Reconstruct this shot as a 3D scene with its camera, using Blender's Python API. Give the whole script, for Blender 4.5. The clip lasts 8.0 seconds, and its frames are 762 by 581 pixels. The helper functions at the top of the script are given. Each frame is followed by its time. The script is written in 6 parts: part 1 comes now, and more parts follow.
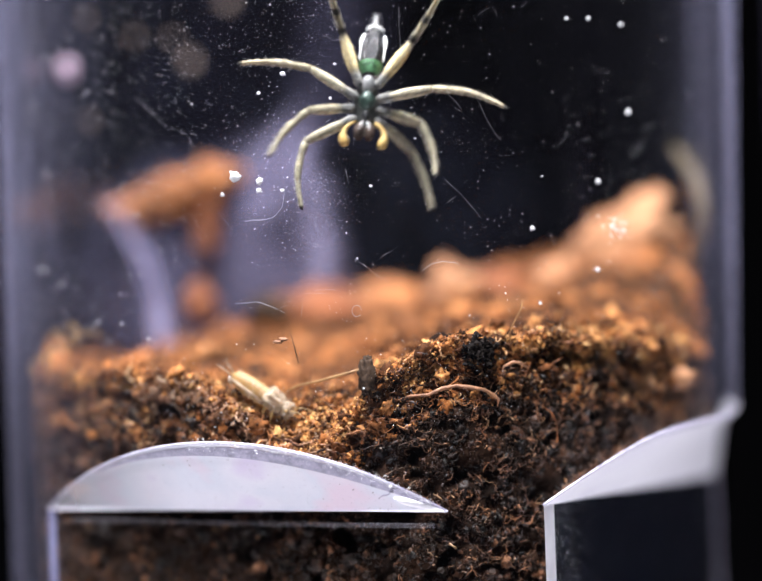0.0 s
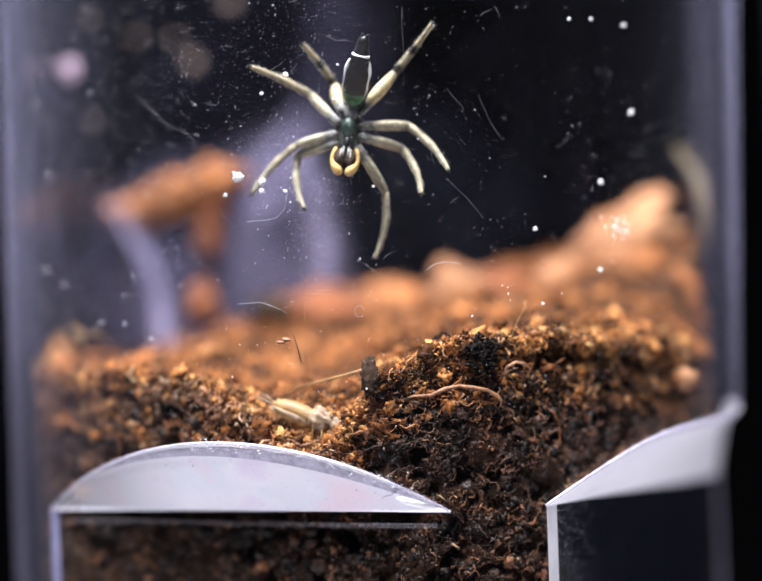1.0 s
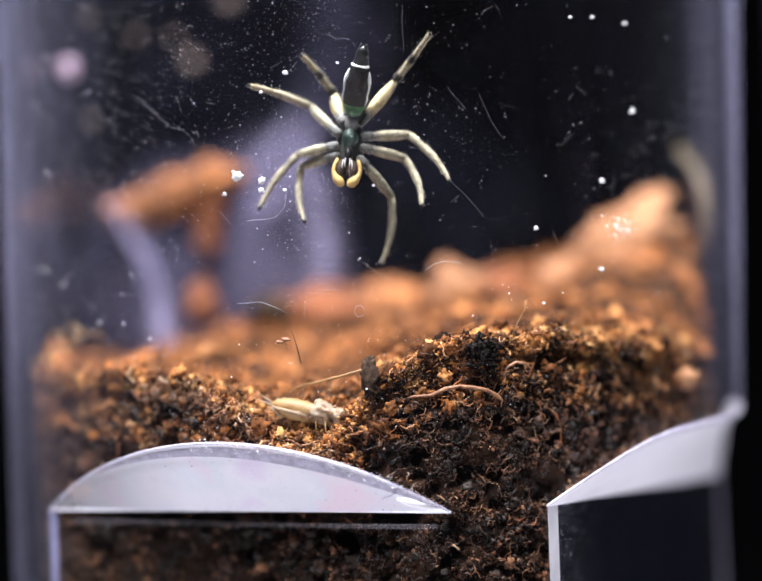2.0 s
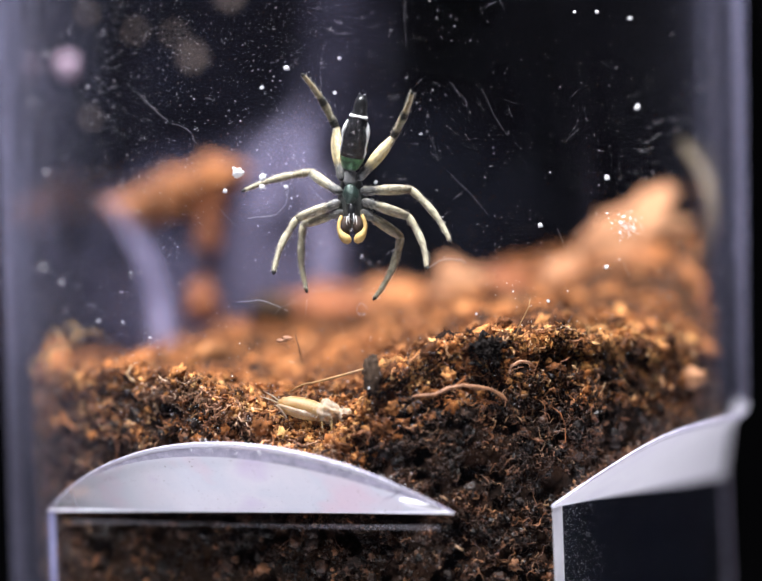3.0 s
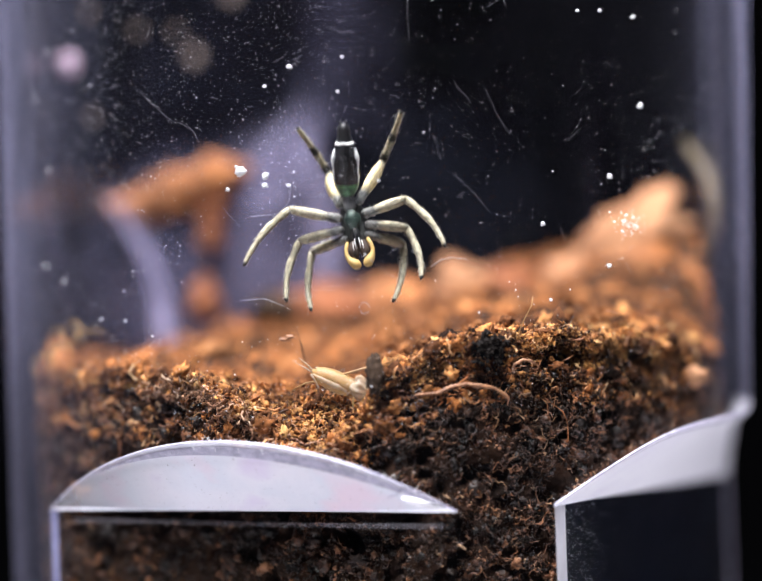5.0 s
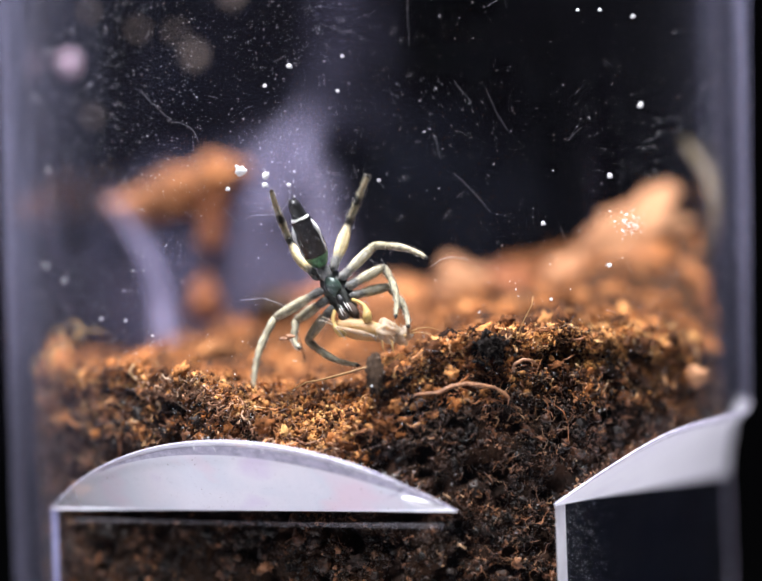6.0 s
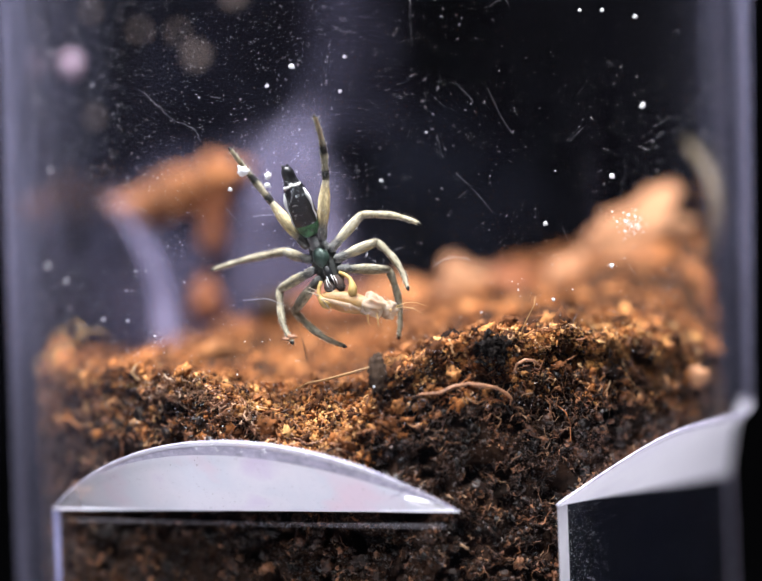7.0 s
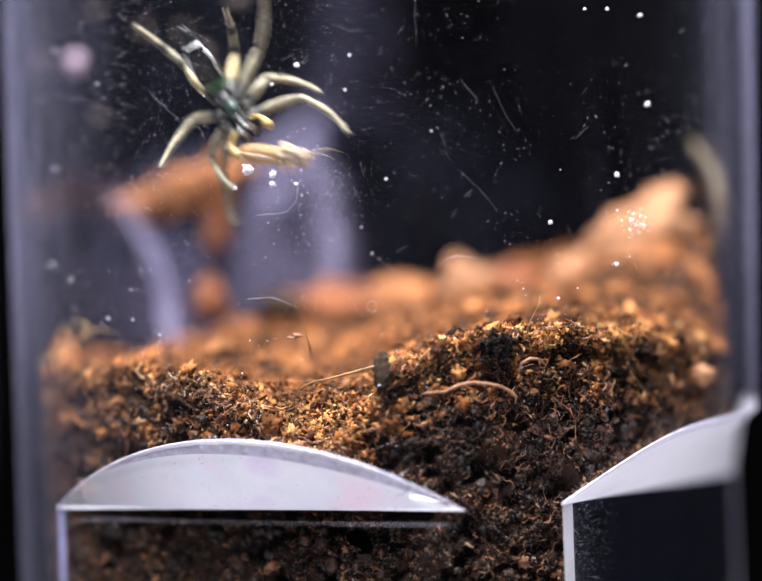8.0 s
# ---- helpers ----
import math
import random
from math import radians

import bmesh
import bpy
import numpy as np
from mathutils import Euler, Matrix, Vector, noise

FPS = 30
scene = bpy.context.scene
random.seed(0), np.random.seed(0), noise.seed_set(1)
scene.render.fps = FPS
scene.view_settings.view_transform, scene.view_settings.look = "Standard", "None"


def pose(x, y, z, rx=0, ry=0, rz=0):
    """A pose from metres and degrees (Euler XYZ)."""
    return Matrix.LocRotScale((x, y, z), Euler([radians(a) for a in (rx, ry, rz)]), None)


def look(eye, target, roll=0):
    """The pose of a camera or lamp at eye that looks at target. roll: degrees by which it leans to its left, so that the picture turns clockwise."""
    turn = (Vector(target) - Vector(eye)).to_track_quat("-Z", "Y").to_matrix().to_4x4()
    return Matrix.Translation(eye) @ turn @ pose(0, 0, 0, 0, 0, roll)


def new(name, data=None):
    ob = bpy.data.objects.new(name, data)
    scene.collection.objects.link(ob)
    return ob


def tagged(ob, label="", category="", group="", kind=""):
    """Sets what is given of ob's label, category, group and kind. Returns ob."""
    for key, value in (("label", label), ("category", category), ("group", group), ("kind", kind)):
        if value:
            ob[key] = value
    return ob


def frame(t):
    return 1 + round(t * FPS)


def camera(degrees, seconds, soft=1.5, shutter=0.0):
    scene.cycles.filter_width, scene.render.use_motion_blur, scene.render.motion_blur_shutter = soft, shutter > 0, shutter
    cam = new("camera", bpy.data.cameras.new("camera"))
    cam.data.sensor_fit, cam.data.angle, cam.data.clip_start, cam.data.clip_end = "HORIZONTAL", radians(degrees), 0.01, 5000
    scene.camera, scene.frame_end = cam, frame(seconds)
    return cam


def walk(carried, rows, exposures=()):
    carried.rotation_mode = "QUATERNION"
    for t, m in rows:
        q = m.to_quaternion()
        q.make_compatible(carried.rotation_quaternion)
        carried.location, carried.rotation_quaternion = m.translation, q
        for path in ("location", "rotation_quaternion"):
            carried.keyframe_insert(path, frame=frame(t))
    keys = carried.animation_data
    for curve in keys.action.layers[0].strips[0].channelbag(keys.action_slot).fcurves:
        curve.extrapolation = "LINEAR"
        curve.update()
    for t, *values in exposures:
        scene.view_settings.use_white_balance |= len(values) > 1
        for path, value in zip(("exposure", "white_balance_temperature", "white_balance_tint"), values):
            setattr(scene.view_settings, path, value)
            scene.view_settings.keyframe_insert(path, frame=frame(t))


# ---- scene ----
# All sizes below are in millimetres; MM turns them into metres.
MM = 0.001

# ---- camera ----
cam = camera(18, 8.0, soft=1.6, shutter=0.5)
cam.data.dof.use_dof = True
cam.data.dof.focus_distance = 84.6 * MM
cam.data.dof.aperture_fstop = 21.0


def view(x, y, z):
    """The camera's pose at a place in mm: it always faces the jar squarely, with a slight lean."""
    return look((x * MM, y * MM, z * MM), ((x - 0.00262 * 80) * MM, (y + 80) * MM, (z - 0.000524 * 80) * MM), -1.94)


walk(cam, [
    (0.0, view(0.490, -98.427, 15.793)),
    (0.5, view(0.405, -98.488, 15.842)),
    (1.0, view(0.390, -98.487, 15.810)),
    (1.5, view(0.408, -98.450, 15.818)),
    (3.0, view(0.297, -97.010, 15.729)),
    (3.5, view(0.270, -97.020, 15.730)),
    (4.0, view(0.218, -97.018, 15.728)),
    (4.5, view(0.204, -97.010, 15.706)),
    (6.0, view(0.195, -96.983, 15.668)),
    (6.5, view(0.145, -96.982, 15.680)),
    (7.0, view(0.116, -96.985, 15.680)),
    (7.5, view(0.014, -96.978, 15.638)),
    (8.0, view(-0.059, -96.964, 15.641)),
], exposures=((0.0, 0.07), (1.5, 0.03), (3.0, 0.0), (8.0, 0.0)))

# ---- world and light ----
world = bpy.data.worlds.new("room_light")
scene.world = world
world.use_nodes = True
world.node_tree.nodes["Background"].inputs["Color"].default_value = (0.60, 0.58, 0.84, 1)
world.node_tree.nodes["Background"].inputs["Strength"].default_value = 0.20


def led_panel(name, place, target, size, watts, colour):
    lamp = bpy.data.lights.new(name, "AREA")
    lamp.shape, lamp.size, lamp.energy, lamp.color = "DISK", size * MM, watts, colour
    ob = new(name, lamp)
    ob.matrix_world = look([v * MM for v in place], [v * MM for v in target])
    return ob


led_panel("led_panel", (-9, -29, 96), (0, -4, 12), 56, 0.575, (0.96, 0.96, 1.0))


# ---- materials ----
def material(name):
    m = bpy.data.materials.new(name)
    m.use_nodes = True
    nodes, links = m.node_tree.nodes, m.node_tree.links
    return m, nodes, links, nodes["Principled BSDF"]


def add(nodes, kind, **values):
    n = nodes.new("ShaderNode" + kind)
    for key, value in values.items():
        n.inputs[key.replace("_", " ")].default_value = value
    return n


def noise_at(nodes, links, millimetres, detail=4, rough=0.6, coords="Object"):
    co = nodes.new("ShaderNodeTexCoord")
    n = add(nodes, "TexNoise", Scale=1.0 / (millimetres * MM), Detail=detail, Roughness=rough)
    links.new(co.outputs[coords], n.inputs["Vector"])
    return n


def ramp(nodes, links, source, stops):
    r = nodes.new("ShaderNodeValToRGB")
    while len(r.color_ramp.elements) < len(stops):
        r.color_ramp.elements.new(0.5)
    for e, (at, c) in zip(r.color_ramp.elements, stops):
        e.position, e.color = at, (*c, 1)
    links.new(source, r.inputs["Fac"])
    return r


def mixed(nodes, links, kind, factor, a, b):
    m = nodes.new("ShaderNodeMix")
    m.data_type, m.blend_type = "RGBA", kind
    m.inputs["Factor"].default_value = factor
    links.new(a, m.inputs["A"])
    links.new(b, m.inputs["B"])
    return m


def bump(nodes, links, height, shader, strength, millimetres):
    b = add(nodes, "Bump", Strength=strength, Distance=millimetres * MM)
    links.new(height, b.inputs["Height"])
    links.new(b.outputs["Normal"], shader.inputs["Normal"])


def surface(name, colour, dark=None, grain=0.3, rough=0.5, metal=0.0, relief=0.02, spec=0.5, sub=0.0, alpha=1.0):
    """A plain surface with mottling at two scales."""
    m, nodes, links, s = material(name)
    dark = dark or tuple(c * 0.6 for c in colour)
    big, fine = noise_at(nodes, links, grain * 4), noise_at(nodes, links, grain * 0.5, 3)
    a = ramp(nodes, links, big.outputs["Fac"], [(0.3, dark), (0.65, colour)])
    b = ramp(nodes, links, fine.outputs["Fac"], [(0.25, (0.72, 0.72, 0.72)), (0.7, (1.06, 1.06, 1.06))])
    links.new(mixed(nodes, links, "MULTIPLY", 0.8, a.outputs["Color"], b.outputs["Color"]).outputs["Result"], s.inputs["Base Color"])
    s.inputs["Roughness"].default_value, s.inputs["Metallic"].default_value = rough, metal
    s.inputs["Specular IOR Level"].default_value = spec
    s.inputs["Alpha"].default_value = alpha
    if sub:
        s.inputs["Subsurface Weight"].default_value = sub
        s.inputs["Subsurface Radius"].default_value = (0.0004, 0.0003, 0.0002)
        s.inputs["Subsurface Scale"].default_value = 1.0
    bump(nodes, links, fine.outputs["Fac"], s, 0.5, relief)
    return m


def crumbly(name, stops, grain, rough=0.85, spec=0.25, clump=0.65, patch=1.1):
    """Loose bits: each island takes its own colour, with a mottle on it."""
    m, nodes, links, s = material(name)
    geo = nodes.new("ShaderNodeNewGeometry")
    a = ramp(nodes, links, geo.outputs["Random Per Island"], stops)
    n = noise_at(nodes, links, grain, 5, 0.7)
    b = ramp(nodes, links, n.outputs["Fac"], [(0.3, (0.45, 0.42, 0.4)), (0.7, (1.15, 1.1, 1.05))])
    one = mixed(nodes, links, "MULTIPLY", 0.9, a.outputs["Color"], b.outputs["Color"])
    # Broad patches: the dark of gaps between clods put into the colour.
    wide = noise_at(nodes, links, patch, 4, 0.65)
    c = ramp(nodes, links, wide.outputs["Fac"], [(0.40, (0.10, 0.085, 0.08)), (0.50, (0.55, 0.50, 0.47)), (0.62, (1.3, 1.2, 1.12))])
    links.new(mixed(nodes, links, "MULTIPLY", clump, one.outputs["Result"], c.outputs["Color"]).outputs["Result"], s.inputs["Base Color"])
    s.inputs["Roughness"].default_value, s.inputs["Specular IOR Level"].default_value = rough, spec
    bump(nodes, links, n.outputs["Fac"], s, 0.8, grain * 0.3)
    return m


def clear_plastic(name, haze, haze_scale, shine_share=0.9, roughness=0.06):
    """Clear thin-walled plastic with a film of fine dust and scuffs on it."""
    m, nodes, links, s = material(name)
    nodes.remove(s)
    out = nodes["Material Output"]
    clear = add(nodes, "BsdfTransparent", Color=(0.985, 0.985, 0.99, 1))
    gloss = add(nodes, "BsdfGlossy", Color=(1, 1, 1, 1), Roughness=roughness)
    film = add(nodes, "BsdfDiffuse", Color=(0.70, 0.68, 0.80, 1))
    graze = add(nodes, "LayerWeight", Blend=0.5)
    steep, share = nodes.new("ShaderNodeMath"), nodes.new("ShaderNodeMath")
    steep.operation, share.operation = "POWER", "MULTIPLY_ADD"
    steep.inputs[1].default_value, share.inputs[1].default_value, share.inputs[2].default_value = 4.5, shine_share, 0.014
    links.new(graze.outputs["Facing"], steep.inputs[0])
    links.new(steep.outputs["Value"], share.inputs[0])
    shine = nodes.new("ShaderNodeMixShader")
    links.new(share.outputs["Value"], shine.inputs["Fac"])
    links.new(clear.outputs["BSDF"], shine.inputs[1])
    links.new(gloss.outputs["BSDF"], shine.inputs[2])
    cloud, fine = noise_at(nodes, links, haze_scale, 5, 0.65), noise_at(nodes, links, 0.05, 2)
    a = ramp(nodes, links, cloud.outputs["Fac"], [(0.42, (0, 0, 0)), (0.72, (haze, haze, haze))])
    b = ramp(nodes, links, fine.outputs["Fac"], [(0.35, (0.3, 0.3, 0.3)), (0.7, (1, 1, 1))])
    dust = nodes.new("ShaderNodeMixShader")
    links.new(mixed(nodes, links, "MULTIPLY", 1.0, a.outputs["Color"], b.outputs["Color"]).outputs["Result"], dust.inputs["Fac"])
    links.new(shine.outputs["Shader"], dust.inputs[1])
    links.new(film.outputs["BSDF"], dust.inputs[2])
    links.new(dust.outputs["Shader"], out.inputs["Surface"])
    return m


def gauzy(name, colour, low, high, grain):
    """Silk and painted haze: a loose pale film that lets most light by."""
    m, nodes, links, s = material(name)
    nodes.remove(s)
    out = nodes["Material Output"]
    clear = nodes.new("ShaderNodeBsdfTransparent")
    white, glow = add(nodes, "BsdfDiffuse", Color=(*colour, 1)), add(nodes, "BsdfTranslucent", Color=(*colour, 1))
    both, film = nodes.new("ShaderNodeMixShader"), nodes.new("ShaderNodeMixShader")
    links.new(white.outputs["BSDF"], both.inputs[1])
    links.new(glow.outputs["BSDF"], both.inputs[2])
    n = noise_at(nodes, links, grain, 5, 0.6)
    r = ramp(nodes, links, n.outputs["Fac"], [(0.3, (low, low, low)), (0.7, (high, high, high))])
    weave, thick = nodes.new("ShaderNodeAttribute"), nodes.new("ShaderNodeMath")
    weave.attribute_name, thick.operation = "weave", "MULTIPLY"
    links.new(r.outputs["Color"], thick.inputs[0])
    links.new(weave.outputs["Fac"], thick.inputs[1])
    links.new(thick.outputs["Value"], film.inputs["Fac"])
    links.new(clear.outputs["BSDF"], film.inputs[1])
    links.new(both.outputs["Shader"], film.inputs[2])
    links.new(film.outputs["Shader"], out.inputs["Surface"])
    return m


def scuffed(name, colour, most):
    """The jar's lavender edge sheen painted as a film, stronger to the sides and top, with upright scuffs and dust."""
    m, nodes, links, s = material(name)
    nodes.remove(s)
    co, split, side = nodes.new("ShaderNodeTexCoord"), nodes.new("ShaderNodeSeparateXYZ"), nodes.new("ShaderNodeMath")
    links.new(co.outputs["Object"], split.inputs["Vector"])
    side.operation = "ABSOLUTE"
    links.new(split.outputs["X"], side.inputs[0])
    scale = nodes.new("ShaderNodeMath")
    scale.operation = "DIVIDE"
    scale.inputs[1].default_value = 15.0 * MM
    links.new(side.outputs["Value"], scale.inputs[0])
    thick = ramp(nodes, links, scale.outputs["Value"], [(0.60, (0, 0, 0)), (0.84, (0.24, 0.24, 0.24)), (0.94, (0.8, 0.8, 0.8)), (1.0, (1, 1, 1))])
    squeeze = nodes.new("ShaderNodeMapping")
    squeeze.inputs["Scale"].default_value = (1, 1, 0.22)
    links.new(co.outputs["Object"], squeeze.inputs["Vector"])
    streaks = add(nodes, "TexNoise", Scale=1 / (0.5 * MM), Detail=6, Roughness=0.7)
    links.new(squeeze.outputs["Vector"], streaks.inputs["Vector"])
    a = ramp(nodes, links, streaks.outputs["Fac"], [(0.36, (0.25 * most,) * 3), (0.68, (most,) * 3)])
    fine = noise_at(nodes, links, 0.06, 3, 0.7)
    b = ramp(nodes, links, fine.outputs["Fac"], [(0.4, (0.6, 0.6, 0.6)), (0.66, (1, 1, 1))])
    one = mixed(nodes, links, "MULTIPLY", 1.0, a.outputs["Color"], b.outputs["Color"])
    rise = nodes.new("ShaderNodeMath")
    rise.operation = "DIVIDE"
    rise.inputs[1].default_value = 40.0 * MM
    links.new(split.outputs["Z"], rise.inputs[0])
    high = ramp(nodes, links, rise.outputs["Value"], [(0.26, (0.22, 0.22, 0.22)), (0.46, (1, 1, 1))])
    faded = mixed(nodes, links, "MULTIPLY", 1.0, one.outputs["Result"], high.outputs["Color"])
    two = mixed(nodes, links, "MULTIPLY", 1.0, faded.outputs["Result"], thick.outputs["Color"])
    film, clear, both = add(nodes, "BsdfDiffuse", Color=(*colour, 1)), nodes.new("ShaderNodeBsdfTransparent"), nodes.new("ShaderNodeMixShader")
    links.new(two.outputs["Result"], both.inputs["Fac"])
    links.new(clear.outputs["BSDF"], both.inputs[1])
    links.new(film.outputs["BSDF"], both.inputs[2])
    links.new(both.outputs["Shader"], nodes["Material Output"].inputs["Surface"])
    return m


# Lavender reflection at the jar's sides, put into a diffuse film with scuffs.
EDGE_SHEEN = scuffed("edge_sheen_and_scuffs", (0.62, 0.62, 0.94), 0.42)
PLASTIC = clear_plastic("scuffed_clear_plastic", 0.0020, 9.0, 1.0)
INNER_PLASTIC = clear_plastic("inner_clear_plastic", 0.001, 7.0, 0.35)


def frosted(name, tints, grain, thin_x, full_x, thin, full):
    """Frosted plastic with faint tints, rubbed thin towards one side, and a little dirt in its pores."""
    m, nodes, links, s = material(name)
    big, pores = noise_at(nodes, links, grain, 3, 0.5), noise_at(nodes, links, 0.16, 4, 0.75)
    a = ramp(nodes, links, big.outputs["Fac"], [(0.3 + 0.4 * k / (len(tints) - 1), c) for k, c in enumerate(tints)])
    b = ramp(nodes, links, pores.outputs["Fac"], [(0.27, (0.45, 0.42, 0.42)), (0.36, (0.96, 0.95, 0.97)), (0.7, (1, 1, 1))])
    links.new(mixed(nodes, links, "MULTIPLY", 0.9, a.outputs["Color"], b.outputs["Color"]).outputs["Result"], s.inputs["Base Color"])
    co, split, faded = nodes.new("ShaderNodeTexCoord"), nodes.new("ShaderNodeSeparateXYZ"), nodes.new("ShaderNodeMapRange")
    links.new(co.outputs["Object"], split.inputs["Vector"])
    links.new(split.outputs["X"], faded.inputs["Value"])
    for key, value in (("From Min", thin_x * MM), ("From Max", full_x * MM), ("To Min", thin), ("To Max", full)):
        faded.inputs[key].default_value = value
    links.new(faded.outputs["Result"], s.inputs["Alpha"])
    s.inputs["Roughness"].default_value = 0.35
    bump(nodes, links, pores.outputs["Fac"], s, 0.3, 0.01)
    return m


RUBBED_FROST = frosted("rubbed_frosted_plastic", [(0.68, 0.56, 0.65), (0.61, 0.63, 0.71), (0.68, 0.67, 0.74), (0.61, 0.54, 0.70)], 3.0, -12.8, -7.0, 0.15, 0.86)
DEEP_FROST = frosted("deep_frosted_plastic", [(0.80, 0.78, 0.88), (0.90, 0.89, 0.95), (0.85, 0.83, 0.92)], 4.0, 15.5, 9.5, 0.80, 0.96)
WHITE_FROST = surface("white_frosted_plastic", (0.90, 0.89, 0.94), (0.80, 0.77, 0.88), 3.0, 0.3, 0, 0.001)
FROST = surface("frosted_plastic", (0.80, 0.83, 0.90), (0.74, 0.66, 0.78), 2.5, 0.25, 0, 0.001, alpha=0.82)
MILK = surface("milky_plastic_edge", (0.62, 0.60, 0.72), (0.36, 0.33, 0.46), 0.15, 0.3, 0, 0.01, alpha=0.8)
TABLE = surface("grey_table", (0.66, 0.65, 0.68), None, 8.0, 0.6, 0, 0.05)
BLACK = surface("black_card", (0.0012, 0.0012, 0.0015), (0.0008, 0.0008, 0.001), 3.0, 1.0, 0, 0.02, 0.02)
# For the unseen boards that the jar's plastic mirrors.
DARK_BLOCKER = surface("reflection_blocker", (0.022, 0.030, 0.044), (0.016, 0.022, 0.034), 30.0, 0.8, 0, 0.05)
# Damp peat, near black: shade in the gaps is put into its colour.
PEAT = surface("damp_shaded_peat", (0.035, 0.015, 0.007), (0.005, 0.003, 0.002), 0.35, 0.9, 0, 0.15, 0.2)
GROOVE = surface("grey_plastic_groove", (0.34, 0.32, 0.43), (0.13, 0.12, 0.17), 0.09, 0.35, 0, 0.02, alpha=0.9)
STRIP = surface("lavender_plastic_edge", (0.36, 0.37, 0.60), (0.22, 0.22, 0.38), 0.6, 0.35, 0, 0.01, alpha=0.6)
SEAM = surface("soft_plastic_seam", (0.30, 0.28, 0.33), (0.18, 0.17, 0.20), 0.5, 0.4, 0, 0.01, alpha=0.08)
# Bits of the soil's face: damp, with shade put into their colour.
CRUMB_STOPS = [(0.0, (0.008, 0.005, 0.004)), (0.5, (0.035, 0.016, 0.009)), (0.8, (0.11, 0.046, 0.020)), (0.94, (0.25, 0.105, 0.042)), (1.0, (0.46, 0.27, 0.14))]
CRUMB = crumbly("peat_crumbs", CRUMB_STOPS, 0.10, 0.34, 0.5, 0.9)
# Rim and golden bits: light from above is put into paler colours.
RIM_STOPS = [(0.0, (0.03, 0.013, 0.006)), (0.2, (0.14, 0.056, 0.020)), (0.55, (0.36, 0.145, 0.045)), (0.85, (0.58, 0.29, 0.095)), (1.0, (0.72, 0.47, 0.22))]
RIM_CRUMB = crumbly("rim_crumbs", RIM_STOPS, 0.12, 0.85, 0.15, 0.75)
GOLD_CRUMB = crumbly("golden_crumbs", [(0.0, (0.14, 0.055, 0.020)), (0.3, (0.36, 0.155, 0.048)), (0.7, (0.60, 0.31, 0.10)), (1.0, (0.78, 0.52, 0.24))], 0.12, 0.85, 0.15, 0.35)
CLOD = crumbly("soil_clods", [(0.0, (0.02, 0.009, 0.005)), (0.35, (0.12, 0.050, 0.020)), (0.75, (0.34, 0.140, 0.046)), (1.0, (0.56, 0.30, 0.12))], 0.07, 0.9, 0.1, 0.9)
DAMP_SHADED_CLOD = crumbly("damp_shaded_clods", [(0.0, (0.006, 0.004, 0.003)), (0.55, (0.035, 0.016, 0.009)), (0.85, (0.16, 0.070, 0.034)), (1.0, (0.38, 0.20, 0.11))], 0.07, 0.45, 0.3, 0.9)
GOLD_CLOD = crumbly("lit_golden_clods", [(0.0, (0.10, 0.042, 0.017)), (0.3, (0.30, 0.135, 0.048)), (0.7, (0.54, 0.28, 0.10)), (1.0, (0.72, 0.44, 0.18))], 0.07, 0.9, 0.1, 0.5)
TOP_STOPS = [(0.0, (0.10, 0.040, 0.016)), (0.25, (0.26, 0.098, 0.032)), (0.6, (0.42, 0.168, 0.052)), (1.0, (0.52, 0.24, 0.09))]
TOP_CRUMB = crumbly("dry_coir_crumbs", TOP_STOPS, 0.15, clump=0.72, patch=2.4)
# Darker copy of FIBRE for the lower face, shade put into its colour.
DAMP_SHADED_FIBRE = crumbly("damp_shaded_fibres", [(0.0, (0.014, 0.007, 0.005)), (0.35, (0.075, 0.030, 0.014)), (0.62, (0.21, 0.090, 0.038)), (0.85, (0.36, 0.175, 0.08)), (1.0, (0.60, 0.42, 0.26))], 0.09, 0.4, 0.45, 0.9)
FIBRE = crumbly("coir_fibres", [(0.0, (0.03, 0.015, 0.010)), (0.3, (0.15, 0.060, 0.026)), (0.6, (0.36, 0.145, 0.052)), (0.85, (0.56, 0.28, 0.12)), (1.0, (0.72, 0.50, 0.28))], 0.09, 0.5, 0.3, 0.85)
MAT_FIBRE = crumbly("pinkish_fibre_mat", [(0.0, (0.12, 0.06, 0.04)), (0.4, (0.31, 0.155, 0.085)), (0.8, (0.52, 0.30, 0.18)), (1.0, (0.70, 0.52, 0.37))], 0.09, 0.5, 0.3, 0.5)
RIM_FIBRE = crumbly("golden_fibres", [(0.0, (0.18, 0.080, 0.034)), (0.3, (0.36, 0.17, 0.064)), (0.7, (0.60, 0.31, 0.10)), (1.0, (0.80, 0.57, 0.28))], 0.09, 0.5, 0.3, 0.45)
TUFT = surface("golden_tuft", (0.32, 0.185, 0.06), (0.15, 0.085, 0.03), 0.2, 0.6)
ROOT = surface("brown_root", (0.32, 0.14, 0.06), (0.10, 0.04, 0.018), 0.07, 0.55, 0, 0.05)
BARK = surface("black_bark", (0.075, 0.047, 0.030), (0.010, 0.007, 0.006), 0.06, 0.8, 0, 0.10, 0.1)
BLACK_BARK = surface("wet_black_bark", (0.014, 0.010, 0.008), (0.004, 0.003, 0.003), 0.08, 0.8, 0, 0.05, 0.1)
COIR = surface("orange_coir_lump", (0.46, 0.178, 0.057), (0.08, 0.030, 0.013), 0.4, 0.9, 0, 0.2)
